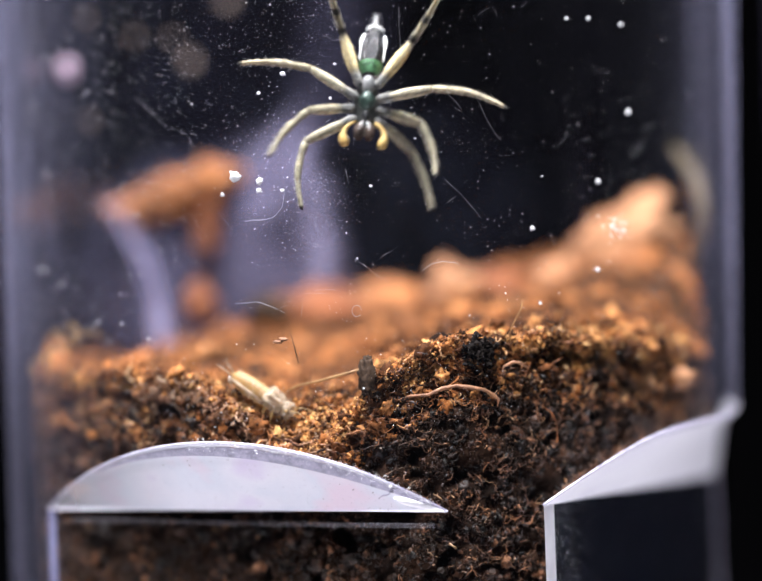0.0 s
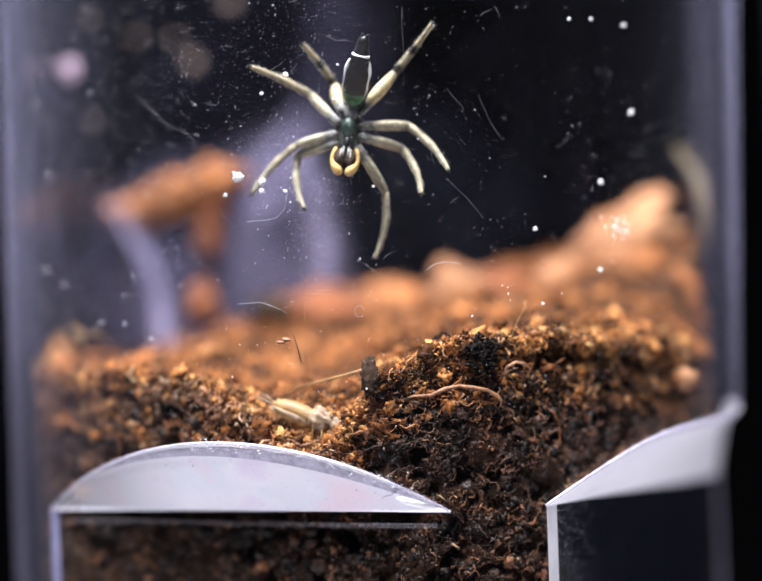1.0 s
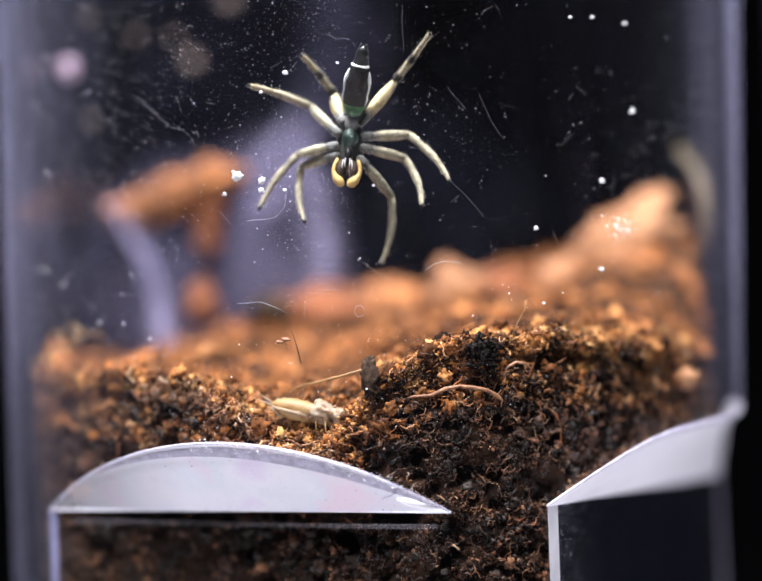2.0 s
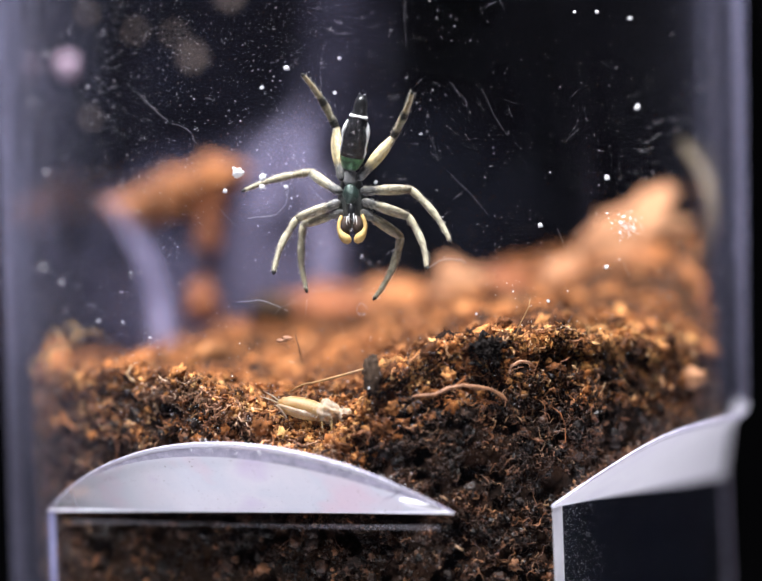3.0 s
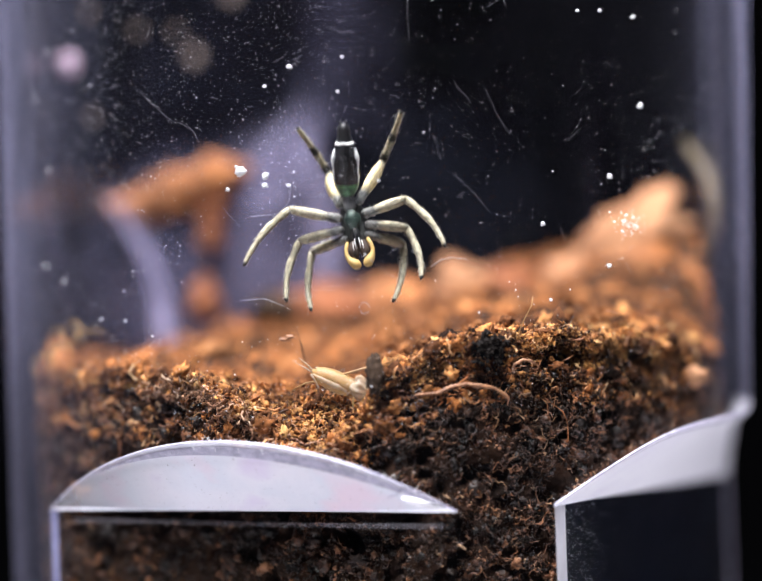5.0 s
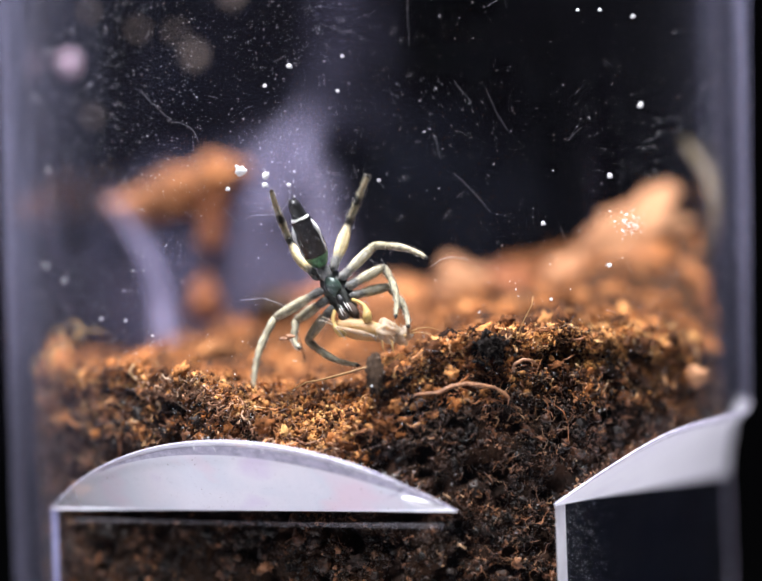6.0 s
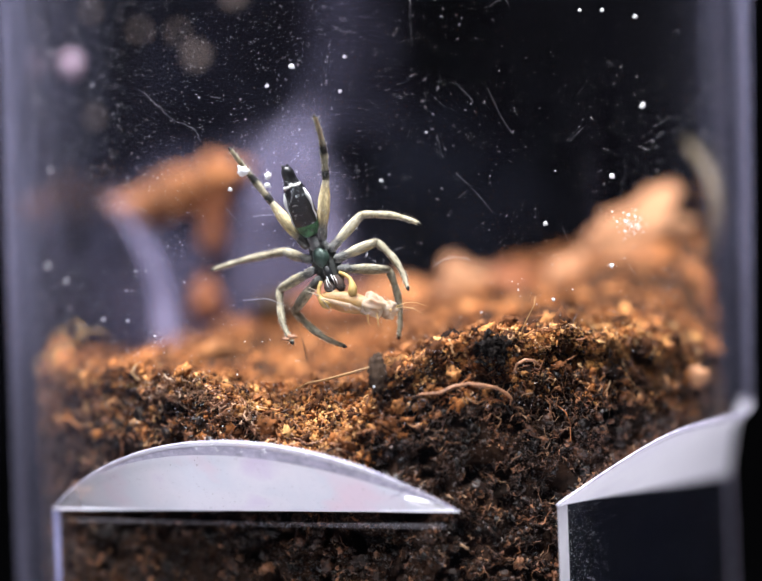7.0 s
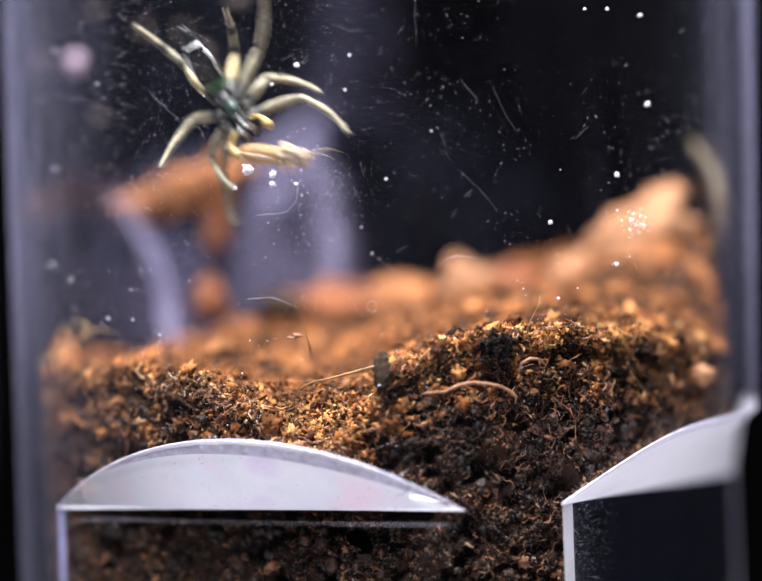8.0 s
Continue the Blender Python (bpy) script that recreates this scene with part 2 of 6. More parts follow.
PALE_COIR = surface("pale_coir_lump", (0.37, 0.182, 0.088), (0.21, 0.086, 0.037), 0.6, 0.9, 0, 0.2)
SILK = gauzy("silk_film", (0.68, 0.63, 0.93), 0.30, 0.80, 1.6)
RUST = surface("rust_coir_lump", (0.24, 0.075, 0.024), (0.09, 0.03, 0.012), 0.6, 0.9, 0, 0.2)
# Three faint films: bluish haze over the dark back, put into coloured sheets.
HAZE_FAINT = gauzy("faint_haze_film", (0.58, 0.56, 0.92), 0.04, 0.16, 4.0)
HAZE_WISP = gauzy("wisp_of_haze_film", (0.55, 0.52, 0.85), 0.006, 0.045, 4.0)
HAZE_TRACE = gauzy("trace_of_haze_film", (0.46, 0.50, 0.80), 0.002, 0.017, 3.0)
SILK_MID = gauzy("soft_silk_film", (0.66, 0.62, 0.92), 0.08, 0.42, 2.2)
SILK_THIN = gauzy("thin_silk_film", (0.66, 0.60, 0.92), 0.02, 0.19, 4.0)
THREAD = surface("silk_thread", (0.26, 0.26, 0.29), None, 0.1, 0.5)
DUST = surface("white_dust", (0.74, 0.75, 0.76), (0.50, 0.50, 0.53), 0.1, 0.7, 0, 0.02)
GREY_DUST = surface("brown_grey_fluff", (0.12, 0.088, 0.075), (0.085, 0.062, 0.055), 0.2, 0.9)
PINK_DUST = surface("pinkish_fluff", (0.31, 0.22, 0.29), (0.24, 0.17, 0.22), 0.2, 0.9)
STRAW = surface("pale_straw", (0.36, 0.21, 0.085), (0.20, 0.11, 0.045), 0.1, 0.5)
STEM = surface("dry_olive_stem", (0.070, 0.048, 0.020), (0.035, 0.025, 0.011), 0.4, 0.7)


def banded_skin(name, length, stops, rough=0.75, sub=0.75):
    """Skin of a limb along x: pigment bands along its length, with fine streaks that run the same way."""
    m, nodes, links, s = material(name)
    co, split, share = nodes.new("ShaderNodeTexCoord"), nodes.new("ShaderNodeSeparateXYZ"), nodes.new("ShaderNodeMath")
    links.new(co.outputs["Object"], split.inputs["Vector"])
    share.operation = "DIVIDE"
    share.inputs[1].default_value = length * MM
    links.new(split.outputs["X"], share.inputs[0])
    a = ramp(nodes, links, share.outputs["Value"], stops)
    squeeze = nodes.new("ShaderNodeMapping")
    squeeze.inputs["Scale"].default_value = (0.3, 1, 1)
    links.new(co.outputs["Object"], squeeze.inputs["Vector"])
    n = add(nodes, "TexNoise", Scale=1 / (0.07 * MM), Detail=3, Roughness=0.6)
    links.new(squeeze.outputs["Vector"], n.inputs["Vector"])
    b = ramp(nodes, links, n.outputs["Fac"], [(0.34, (0.30, 0.30, 0.30)), (0.62, (1.15, 1.15, 1.12))])
    away = nodes.new("ShaderNodeMath")
    away.operation = "ABSOLUTE"
    links.new(split.outputs["Y"], away.inputs[0])
    wide = nodes.new("ShaderNodeMath")
    wide.operation = "DIVIDE"
    wide.inputs[1].default_value = 0.19 * MM
    links.new(away.outputs["Value"], wide.inputs[0])
    line = ramp(nodes, links, wide.outputs["Value"], [(0.12, (0.62, 0.62, 0.62)), (0.5, (1, 1, 1)), (0.75, (1.3, 1.3, 1.25))])
    streaked = mixed(nodes, links, "MULTIPLY", 0.8, a.outputs["Color"], b.outputs["Color"])
    links.new(mixed(nodes, links, "MULTIPLY", 0.9, streaked.outputs["Result"], line.outputs["Color"]).outputs["Result"], s.inputs["Base Color"])
    s.inputs["Roughness"].default_value, s.inputs["Specular IOR Level"].default_value = rough, 0.18
    s.inputs["Subsurface Weight"].default_value = sub
    s.inputs["Subsurface Radius"].default_value = (0.00036, 0.00032, 0.00026)
    s.inputs["Subsurface Scale"].default_value = 1.0
    bump(nodes, links, n.outputs["Fac"], s, 0.6, 0.02)
    return m


# Tinted sheets that stand in for dark made by reflection and refraction.
def darkened(name, tint, film=0.0):
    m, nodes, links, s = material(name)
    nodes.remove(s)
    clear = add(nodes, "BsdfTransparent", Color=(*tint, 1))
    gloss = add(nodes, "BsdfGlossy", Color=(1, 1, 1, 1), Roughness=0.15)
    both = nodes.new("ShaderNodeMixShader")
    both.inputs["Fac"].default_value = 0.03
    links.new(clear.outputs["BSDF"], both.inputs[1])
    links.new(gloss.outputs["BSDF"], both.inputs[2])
    # Bluish haze put into the sheet so that it isn't fully black.
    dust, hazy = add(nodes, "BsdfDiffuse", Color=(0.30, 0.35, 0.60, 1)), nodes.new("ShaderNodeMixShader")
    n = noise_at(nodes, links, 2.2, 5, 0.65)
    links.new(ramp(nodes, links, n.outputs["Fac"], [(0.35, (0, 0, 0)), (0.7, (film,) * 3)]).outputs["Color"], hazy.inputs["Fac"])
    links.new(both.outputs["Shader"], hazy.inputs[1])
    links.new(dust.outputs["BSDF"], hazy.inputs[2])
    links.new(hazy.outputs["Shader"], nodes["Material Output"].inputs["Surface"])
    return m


DARK_BAND = darkened("refracted_dark_band", (0.34, 0.31, 0.31))
DARK_FLAT = darkened("mirrored_dark_sheet", (0.20, 0.20, 0.28), 0.045)


# ---- building helpers ----
def drawn_in(v):
    """The jar is a little out of round: its east side draws in towards the foot."""
    x, y, z = v
    if x <= 0:
        return v
    return x - min(0.52 - 0.035 * max(0.0, min(8.0, 11.0 - z)), max(0.0, 0.1 + 0.027 * (26.5 - z))) * (x / 15.0) ** 2, y, z


def part(name, geo, mats, parent=None, label="", smooth=True):
    """Links one mesh from (verts in mm, faces, material numbers) under a thing."""
    verts, faces, *rest = geo
    if parent and parent.name in ("jar", "soil_bed"):
        verts = [drawn_in(v) for v in verts]
    mesh = bpy.data.meshes.new(name)
    mesh.from_pydata([(x * MM, y * MM, z * MM) for x, y, z in verts], [], faces)
    for m in mats if isinstance(mats, (list, tuple)) else [mats]:
        mesh.materials.append(m)
    if rest and rest[0]:
        mesh.polygons.foreach_set("material_index", rest[0])
    mesh.polygons.foreach_set("use_smooth", [smooth] * len(mesh.polygons))
    mesh.update()
    ob = new(name, mesh)
    if parent:
        ob.parent = parent
    if label:
        tagged(ob, label)
    return ob


def thing(name, label, category, group="", kind="", place=(0, 0, 0)):
    ob = tagged(new(name), label, category, group, kind)
    ob.empty_display_size = 0.001
    ob.location = [v * MM for v in place]
    return ob


def joined(*geos):
    verts, faces, idx = [], [], []
    for g in geos:
        base = len(verts)
        verts.extend(g[0])
        faces.extend([tuple(i + base for i in f) for f in g[1]])
        idx.extend(g[2] if len(g) > 2 and g[2] else [0] * len(g[1]))
    return verts, faces, idx


def moved(geo, m):
    """Geometry moved by a matrix whose lengths are in mm."""
    return ([tuple(m @ Vector(v)) for v in geo[0]], geo[1], *geo[2:])


def sweep(points, radii, seg=8, number=None, flat=1.0):
    """A tapered tube along points, with rounded ends closed. number: material number for each stretch."""
    pts = [Vector(p) for p in points]
    verts, faces, idx = [], [], []
    side = None
    for i, p in enumerate(pts):
        way = (pts[min(i + 1, len(pts) - 1)] - pts[max(i - 1, 0)]).normalized()
        if side is None:
            side = way.orthogonal().normalized() if abs(way.y) > 0.9 else way.cross(Vector((0, 1, 0))).normalized()
        side = (side - way * side.dot(way)).normalized()
        up = way.cross(side)
        for k in range(seg):
            a = 2 * math.pi * k / seg
            verts.append(tuple(p + (side * math.cos(a) + up * math.sin(a) * flat) * radii[i]))
    for i in range(len(pts) - 1):
        for k in range(seg):
            j = (k + 1) % seg
            faces.append((i * seg + k, i * seg + j, (i + 1) * seg + j, (i + 1) * seg + k))
            idx.append(number[i] if number else 0)
    faces.append(tuple(range(seg - 1, -1, -1)))
    faces.append(tuple((len(pts) - 1) * seg + k for k in range(seg)))
    idx += [number[0] if number else 0, number[-1] if number else 0]
    return verts, faces, idx


def lump(radius, stretch=(1, 1, 1), rough=0.25, rings=8, seg=12, seed=0, detail=1.2):
    """A rounded uneven lump."""
    verts, faces = [], []
    for i in range(rings + 1):
        a = math.pi * i / rings
        for k in range(seg):
            b = 2 * math.pi * k / seg
            d = Vector((math.sin(a) * math.cos(b), math.sin(a) * math.sin(b), math.cos(a)))
            n = noise.noise(d * detail + Vector((seed * 7.3, seed * 1.7, 3.1))) + 0.5 * noise.noise(d * detail * 2.7 + Vector((seed, 5, seed * 3.3)))
            d *= radius * (1 + rough * n)
            verts.append((d.x * stretch[0], d.y * stretch[1], d.z * stretch[2]))
    for i in range(rings):
        for k in range(seg):
            j = (k + 1) % seg
            faces.append((i * seg + k, (i + 1) * seg + k, (i + 1) * seg + j, i * seg + j))
    return verts, faces


def curl(start, way, length, bend, n=7, seed=0):
    """Points of a curled strand."""
    rnd = random.Random(seed)
    p, d = Vector(start), Vector(way).normalized()
    axis = d.orthogonal().normalized()
    axis.rotate(Matrix.Rotation(rnd.uniform(0, 6.28), 3, d))
    pts = [p.copy()]
    for i in range(n - 1):
        d.rotate(Matrix.Rotation(bend / n * rnd.uniform(0.4, 1.6), 3, axis))
        p = p + d * (length / (n - 1))
        pts.append(p.copy())
    return pts


# ---- the jar ----
JAR_R, WALL = 15.0, 1.0
FLAT_Z = 8.0
# Each flat's turn, distance from the axis and steepness of the slope above it.
FLATS = ((-23.7, 12.623, 1.085), (63.2, 11.41, 0.825), (156.2, 12.705, 1.177), (234.2, 12.705, 1.177))
TABLE_Z, JAR_TOP = -14.0, 44.0


def off_flat(phi):
    """The nearest flat: the signed turn from its middle, its distance and its rise."""
    return min((((phi - radians(t) + math.pi) % (2 * math.pi) - math.pi, a, rise) for t, a, rise in FLATS), key=lambda q: abs(q[0]) - math.acos(q[1] / JAR_R))


def wall_profile(phi, inset):
    """Radius and height up one column of the wall: foot, flat's upper edge, slope's upper edge, rim."""
    d, flat_at, rise = off_flat(phi)
    r, a = JAR_R - inset, flat_at - inset
    rf = min(r, a / max(math.cos(d), 0.2))
    climb, z0 = max(0.0, (r * math.cos(d) - a) * rise), FLAT_Z
    if flat_at == FLATS[1][1] and climb > 0:
        # The deep grip's slope runs on round the wall, and its brink sinks a little.
        half = math.acos(flat_at / JAR_R)
        level = 2.47 + 0.45 * (d + 0.3)
        full = (r * math.cos(min(d, 0.0)) - a) * rise
        climb = -0.25 * math.log(math.exp(-full / 0.25) + math.exp(-level / 0.25)) * min(1.0, max(0.0, (half - d) / 0.12))
        z0 -= 0.26 * (d / half + 1)
    if inset and climb > 0:
        climb += 0.45
    return [(rf, TABLE_Z + 0.01 + inset), (rf, z0), (r, FLAT_Z + climb), (r, JAR_TOP)]


def jar_angles(inset):
    marks = sorted((radians(t) + s * math.acos((a - inset) / (JAR_R - inset))) % (2 * math.pi) for t, a, _ in FLATS for s in (-1, 1))
    out = []
    for i, a in enumerate(marks):
        b = marks[(i + 1) % len(marks)] + (2 * math.pi if i == len(marks) - 1 else 0)
        n = max(6, int((b - a) / radians(2.0)))
        out += [a + (b - a) * k / n for k in range(n)]
    return out


def at(phi, r, z):
    """A place by its turn from the front, distance from the jar's axis and height."""
    return (r * math.sin(phi), -r * math.cos(phi), z)


def wall_shell(inset, flip, level):
    """One ring of the wall: level 0 is the foot with its flats, 1 the slopes, 2 the round tube above."""
    angles = jar_angles(inset)
    verts, faces = [], []
    for phi in angles:
        verts += [at(phi, r, z) for r, z in wall_profile(phi, inset)[level:level + 2]]
    n = len(angles)
    for i in range(n):
        j = (i + 1) % n
        f = (i * 2, j * 2, j * 2 + 1, i * 2 + 1)
        faces.append(f[::-1] if flip else f)
    return verts, faces


def wall_spot(phi, u):
    """Radius and height on a slope, at a share u of the way up it."""
    (rf, z0), (r, z1) = wall_profile(phi, 0)[1:3]
    return rf + (r - rf) * u + 0.10, z0 + (z1 - z0) * u - 0.04


def build_jar():
    jar = thing("jar", "clear round plastic jar with flat grips, dusty and scuffed", "jar", place=(0, 0, 0))
    clear = [part("wall", wall_shell(0, False, 2), PLASTIC, jar, "clear scuffed plastic wall"), part("inner_wall", wall_shell(WALL, True, 2), INNER_PLASTIC, jar),
             part("foot", wall_shell(0, False, 0), PLASTIC, jar, "clear foot with flat grips", smooth=False), part("inner_foot", wall_shell(WALL, True, 0), INNER_PLASTIC, jar, smooth=False)]
    n = 96
    rim = [at(2 * math.pi * i / n, r, JAR_TOP) for r in (JAR_R - WALL, JAR_R) for i in range(n)]
    part("rim", (rim, [(i, (i + 1) % n, n + (i + 1) % n, n + i) for i in range(n)]), FROST, jar)
    for ob in clear:
        ob.visible_shadow = False
    for number, (t, flat_at, _) in enumerate(FLATS):
        th, h = radians(t), math.acos(flat_at / JAR_R)
        m, rows = 64, 12
        verts, faces, lip = [], [], []
        for i in range(m + 1):
            phi = th + h * (2 * i / m - 1)
            (rf, z0), (r, z1) = wall_profile(phi, 0)[1:3]
            for k in range(rows + 1):
                u = k / rows
                bow = (0.10 * math.sin(math.pi * u) - 0.10 * math.exp(-((u - 0.86) / 0.07) ** 2)) * max(0.0, z1 - z0) / 2.7 * (0.4 if number else 1)
                verts.append(at(phi, rf + (r - rf) * u + 0.02 + bow, z0 + (z1 - z0) * u - 0.02))
            lip.append(at(phi, r - 0.03, z1 + 0.01))
        for i in range(m):
            for k in range(rows):
                a = i * (rows + 1) + k
                faces.append((a, a + rows + 1, a + rows + 2, a + 1))
        slope = part("slope", (verts, faces), (RUBBED_FROST, DEEP_FROST, PLASTIC, PLASTIC)[number], jar, "whitish frosted slope above the flat grip")
        slope.visible_shadow = False
        if number > 1:
            continue
        part("slope_lip", sweep(lip, [(0.02 + 0.10 * (i / m) ** 1.3 * math.sin(math.pi * min(1, 0.12 + i / m)) ** 0.5) if not number else 0.05 - 0.03 * i / m for i in range(m + 1)], 8), MILK, jar, "milky rounded lip of the slope")
        band = []
        for i in range(m + 1):
            phi = th + h * (2 * i / m - 1)
            (rf, z0), (r, z1) = wall_profile(phi, 0)[1:3]
            wide = 0.004 + (0.30 * max(0.0, i / m - 0.16) ** 0.8 if not number else 0.05 * i / m)
            for u in (0.955, 0.955 - wide * 0.5, 0.955 - wide):
                bow = 0.11 * math.sin(math.pi * u) * max(0.0, z1 - z0) / 2.7
                band.append(at(phi, rf + (r - rf) * u + 0.035 + bow, z0 + (z1 - z0) * u - 0.03))
        part("slope_groove", (band, [(i * 3 + k, i * 3 + k + 1, i * 3 + k + 4, i * 3 + k + 3) for i in range(m) for k in (0, 1)]), GROOVE, jar, "grey rounded groove under the lip")
        brink = [at(phi, flat_at / math.cos(phi - th) + 0.02, wall_profile(phi, 0)[1][1]) for phi in np.linspace(th - h + 0.001, th + h - 0.001, 33)]
        part("slope_brink", sweep(brink, [0.035] * 33, 6), FROST, jar, "white lower brink of the slope")
        # Strip under the brink: the dark that refraction makes, put in as tint.
        dark_sheet = []
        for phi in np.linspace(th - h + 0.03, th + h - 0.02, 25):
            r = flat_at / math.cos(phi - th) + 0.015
            dark_sheet += [at(phi, r, FLAT_Z - 0.03), at(phi, r, FLAT_Z - 0.42)]
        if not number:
            step = part("dark_sheet", (dark_sheet, [(i * 2, i * 2 + 2, i * 2 + 3, i * 2 + 1) for i in range(24)]), DARK_BAND, jar, "dark band standing in for refraction under the slope")
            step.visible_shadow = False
            seam = [at(phi, flat_at / math.cos(phi - th) + 0.01, FLAT_Z - 0.46 - 0.05 * math.cos(3 * phi)) for phi in np.linspace(th - h + 0.06, th + h - 0.03, 33)]
            part("seam", sweep(seam, [0.09] * 33, 8), SEAM, jar, "thin pale seam under the dark band")
        else:
            # Added sheet: the flat's inner reflection is put in as a dark tint.
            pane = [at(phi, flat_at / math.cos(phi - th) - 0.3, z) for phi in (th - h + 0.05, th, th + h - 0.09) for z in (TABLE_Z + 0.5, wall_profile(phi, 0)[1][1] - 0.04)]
            step = part("dark_sheet", (pane, [(0, 2, 3, 1), (2, 4, 5, 3)]), DARK_FLAT, jar, "dark sheet standing in for the mirrored dark of the flat grip", smooth=False)
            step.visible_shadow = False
        nick = [at(th + 0.80 * h - 0.012 * k, *wall_spot(th + 0.80 * h - 0.012 * k, 0.95 - 0.14 * k + 0.06 * math.sin(2.2 * k))) for k in range(5)]
        if not number:
            tip = [at(phi, *wall_spot(phi, 0.55)) for phi in np.linspace(th + 0.78 * h, th + 0.985 * h, 9)]
            part("tip_facet", sweep(tip, [0.02, 0.10, 0.13, 0.13, 0.12, 0.10, 0.08, 0.05, 0.02], 8, None, 0.4), WHITE_FROST, jar, "bright white facet at the slope's tip")
            part("nick", sweep(nick, [0.01, 0.02, 0.018, 0.015, 0.006], 6), GROOVE, jar, "grey nick in the slope")
        for s, wide, mat in ((-1, (0.020, 0.048)[number], WHITE_FROST if number else STRIP), (1, 0.025, GROOVE)):
            if s == 1 and not number:
                continue
            edge, inner_at = th + s * h, th + s * (h - wide)
            cols = [at(edge, JAR_R + 0.01, 0), at(inner_at, flat_at / math.cos(inner_at - th) + 0.02, 0)]
            strip = [(x, y, z) for x, y in (c[:2] for c in cols) for z in (TABLE_Z + 0.02, FLAT_Z + 0.02)]
            part("edge_strip", (strip, [(0, 2, 3, 1)]), mat, jar, "whitish edge of the flat grip" if mat is WHITE_FROST else "lavender grey edge of the flat grip")
    return jar


def build_table():
    w, near, far = 62.0, -72.0, 24.0
    geo = sheet_box((-w, near, TABLE_Z - 3), (w, 120, TABLE_Z))
    tagged(part("table_top", geo, TABLE, smooth=False), "pale grey smooth table board under the jar", "table", kind="structure")
    line = [(far, TABLE_Z + 0.4), (80, TABLE_Z + 0.4), (125, TABLE_Z + 0.6), (140, TABLE_Z + 3), (148, TABLE_Z + 9), (152, TABLE_Z + 20), (153, 40), (153, 110)]
    n = len(line)
    verts = [(x, y, z) for x in (-45, 45) for y, z in line] + [(x, y + 0.5, z - 0.3) for x in (-45, 45) for y, z in line]
    faces = [(i, n + i, n + i + 1, i + 1) for i in range(n - 1)] + [(2 * n + i + 1, 3 * n + i + 1, 3 * n + i, 2 * n + i) for i in range(n - 1)]
    tagged(part("backdrop", (verts, faces), BLACK), "matt black cloth behind the jar", "backdrop", kind="structure")
    # Two unseen boards, added so that the jar mirrors dark instead of world light.
    tagged(part("blocker_south", sheet_box((-420, -190, -120), (420, -184, 320)), DARK_BLOCKER, smooth=False), "unseen dark board added facing the jar to darken its reflections", "wall", kind="structure")
    tagged(part("blocker_east", sheet_box((210, -184, -120), (216, 270, 320)), DARK_BLOCKER, smooth=False), "unseen dark board added beside the table to darken reflections", "wall", kind="structure")


def sheet_box(low, high):
    (a, b, c), (d, e, f) = low, high
    v = [(x, y, z) for x in (a, d) for y in (b, e) for z in (c, f)]
    return v, [(0, 1, 3, 2), (4, 6, 7, 5), (0, 4, 5, 1), (2, 3, 7, 6), (0, 2, 6, 4), (1, 5, 7, 3)]


JAR = build_jar()
build_table()

# ---- the soil ----
# Height along the front wall and along the back wall, by place across the jar.
FRONT_X = (-14, -11, -8.5, -6, -3.3, -0.9, -0.1, 1.2, 3.0, 5.5, 9.0, 11.5, 14)
FRONT_H = (12.6, 12.85, 12.8, 12.45, 11.75, 11.7, 12.8, 13.1, 13.6, 13.8, 13.5, 12.8, 12.4)
BACK_X = (-14, -10, -7, -5, -3, 0, 2, 4, 6, 8, 10, 12, 14)
BACK_H = (12.5, 13.0, 13.7, 14.5, 15.1, 15.3, 15.5, 15.8, 15.8, 16.7, 17.8, 18.3, 16.8)


def soil_height(x, y):
    half = math.sqrt(max(0.04, 13.9 ** 2 - x * x))
    v = min(1.0, max(0.0, (y + half) / (2 * half)))
    f, b = float(np.interp(x, FRONT_X, FRONT_H)), float(np.interp(x, BACK_X, BACK_H))
    s = v * v * (3 - 2 * v)
    s = 0.55 * v + 0.45 * s
    base = f + (b - f) * s
    bump_h = 0.9 * noise.noise(Vector((x * 0.33, y * 0.33, 1.7))) * min(1, v * 4) + 0.45 * noise.noise(Vector((x * 0.9, y * 0.9, 4.4))) + 0.2 * noise.noise(Vector((x * 2.4, y * 2.4, 9.1)))
    depth = y + half
    hollow = 1.9 * math.exp(-((x + 2.9) / 2.0) ** 2) * math.exp(-(depth / 1.5) ** 2)
    return base + bump_h * 0.8 - hollow


def soil_radius(phi, z):
    """How far the soil reaches from the axis: it fills the jar, but has fallen away behind one flat."""
    d, flat_at, rise = off_flat(phi)
    r, a = JAR_R - WALL - 0.12, flat_at - WALL * 0.6
    flat = a + max(0.0, (z - FLAT_Z) / rise)
    reach = min(r, flat / max(math.cos(d), 0.2))
    p = (phi + math.pi) % (2 * math.pi) - math.pi
    lip = FLAT_Z + (JAR_R * math.cos(p - radians(FLATS[1][0])) - FLATS[1][1]) * FLATS[1][2]
    if radians(27) < p < radians(99) and lip > FLAT_Z:
        reach -= 5.0 * min(1.0, max(0.0, (lip - 1.9 - z) / 0.5))
    return reach


def held(p):
    """A place drawn in, where need be, to lie inside the wall and its flats."""
    x, y, z = p
    phi, away = math.atan2(x, -y), math.hypot(x, y)
    d, flat_at, rise = off_flat(phi)
    most = min(13.85, (flat_at - WALL * 0.5 + max(0.0, (z - FLAT_Z) / rise)) / max(math.cos(d), 0.2))
    k = min(1.0, most / max(away, 0.01))
    return Vector((x * k, y * k, z))


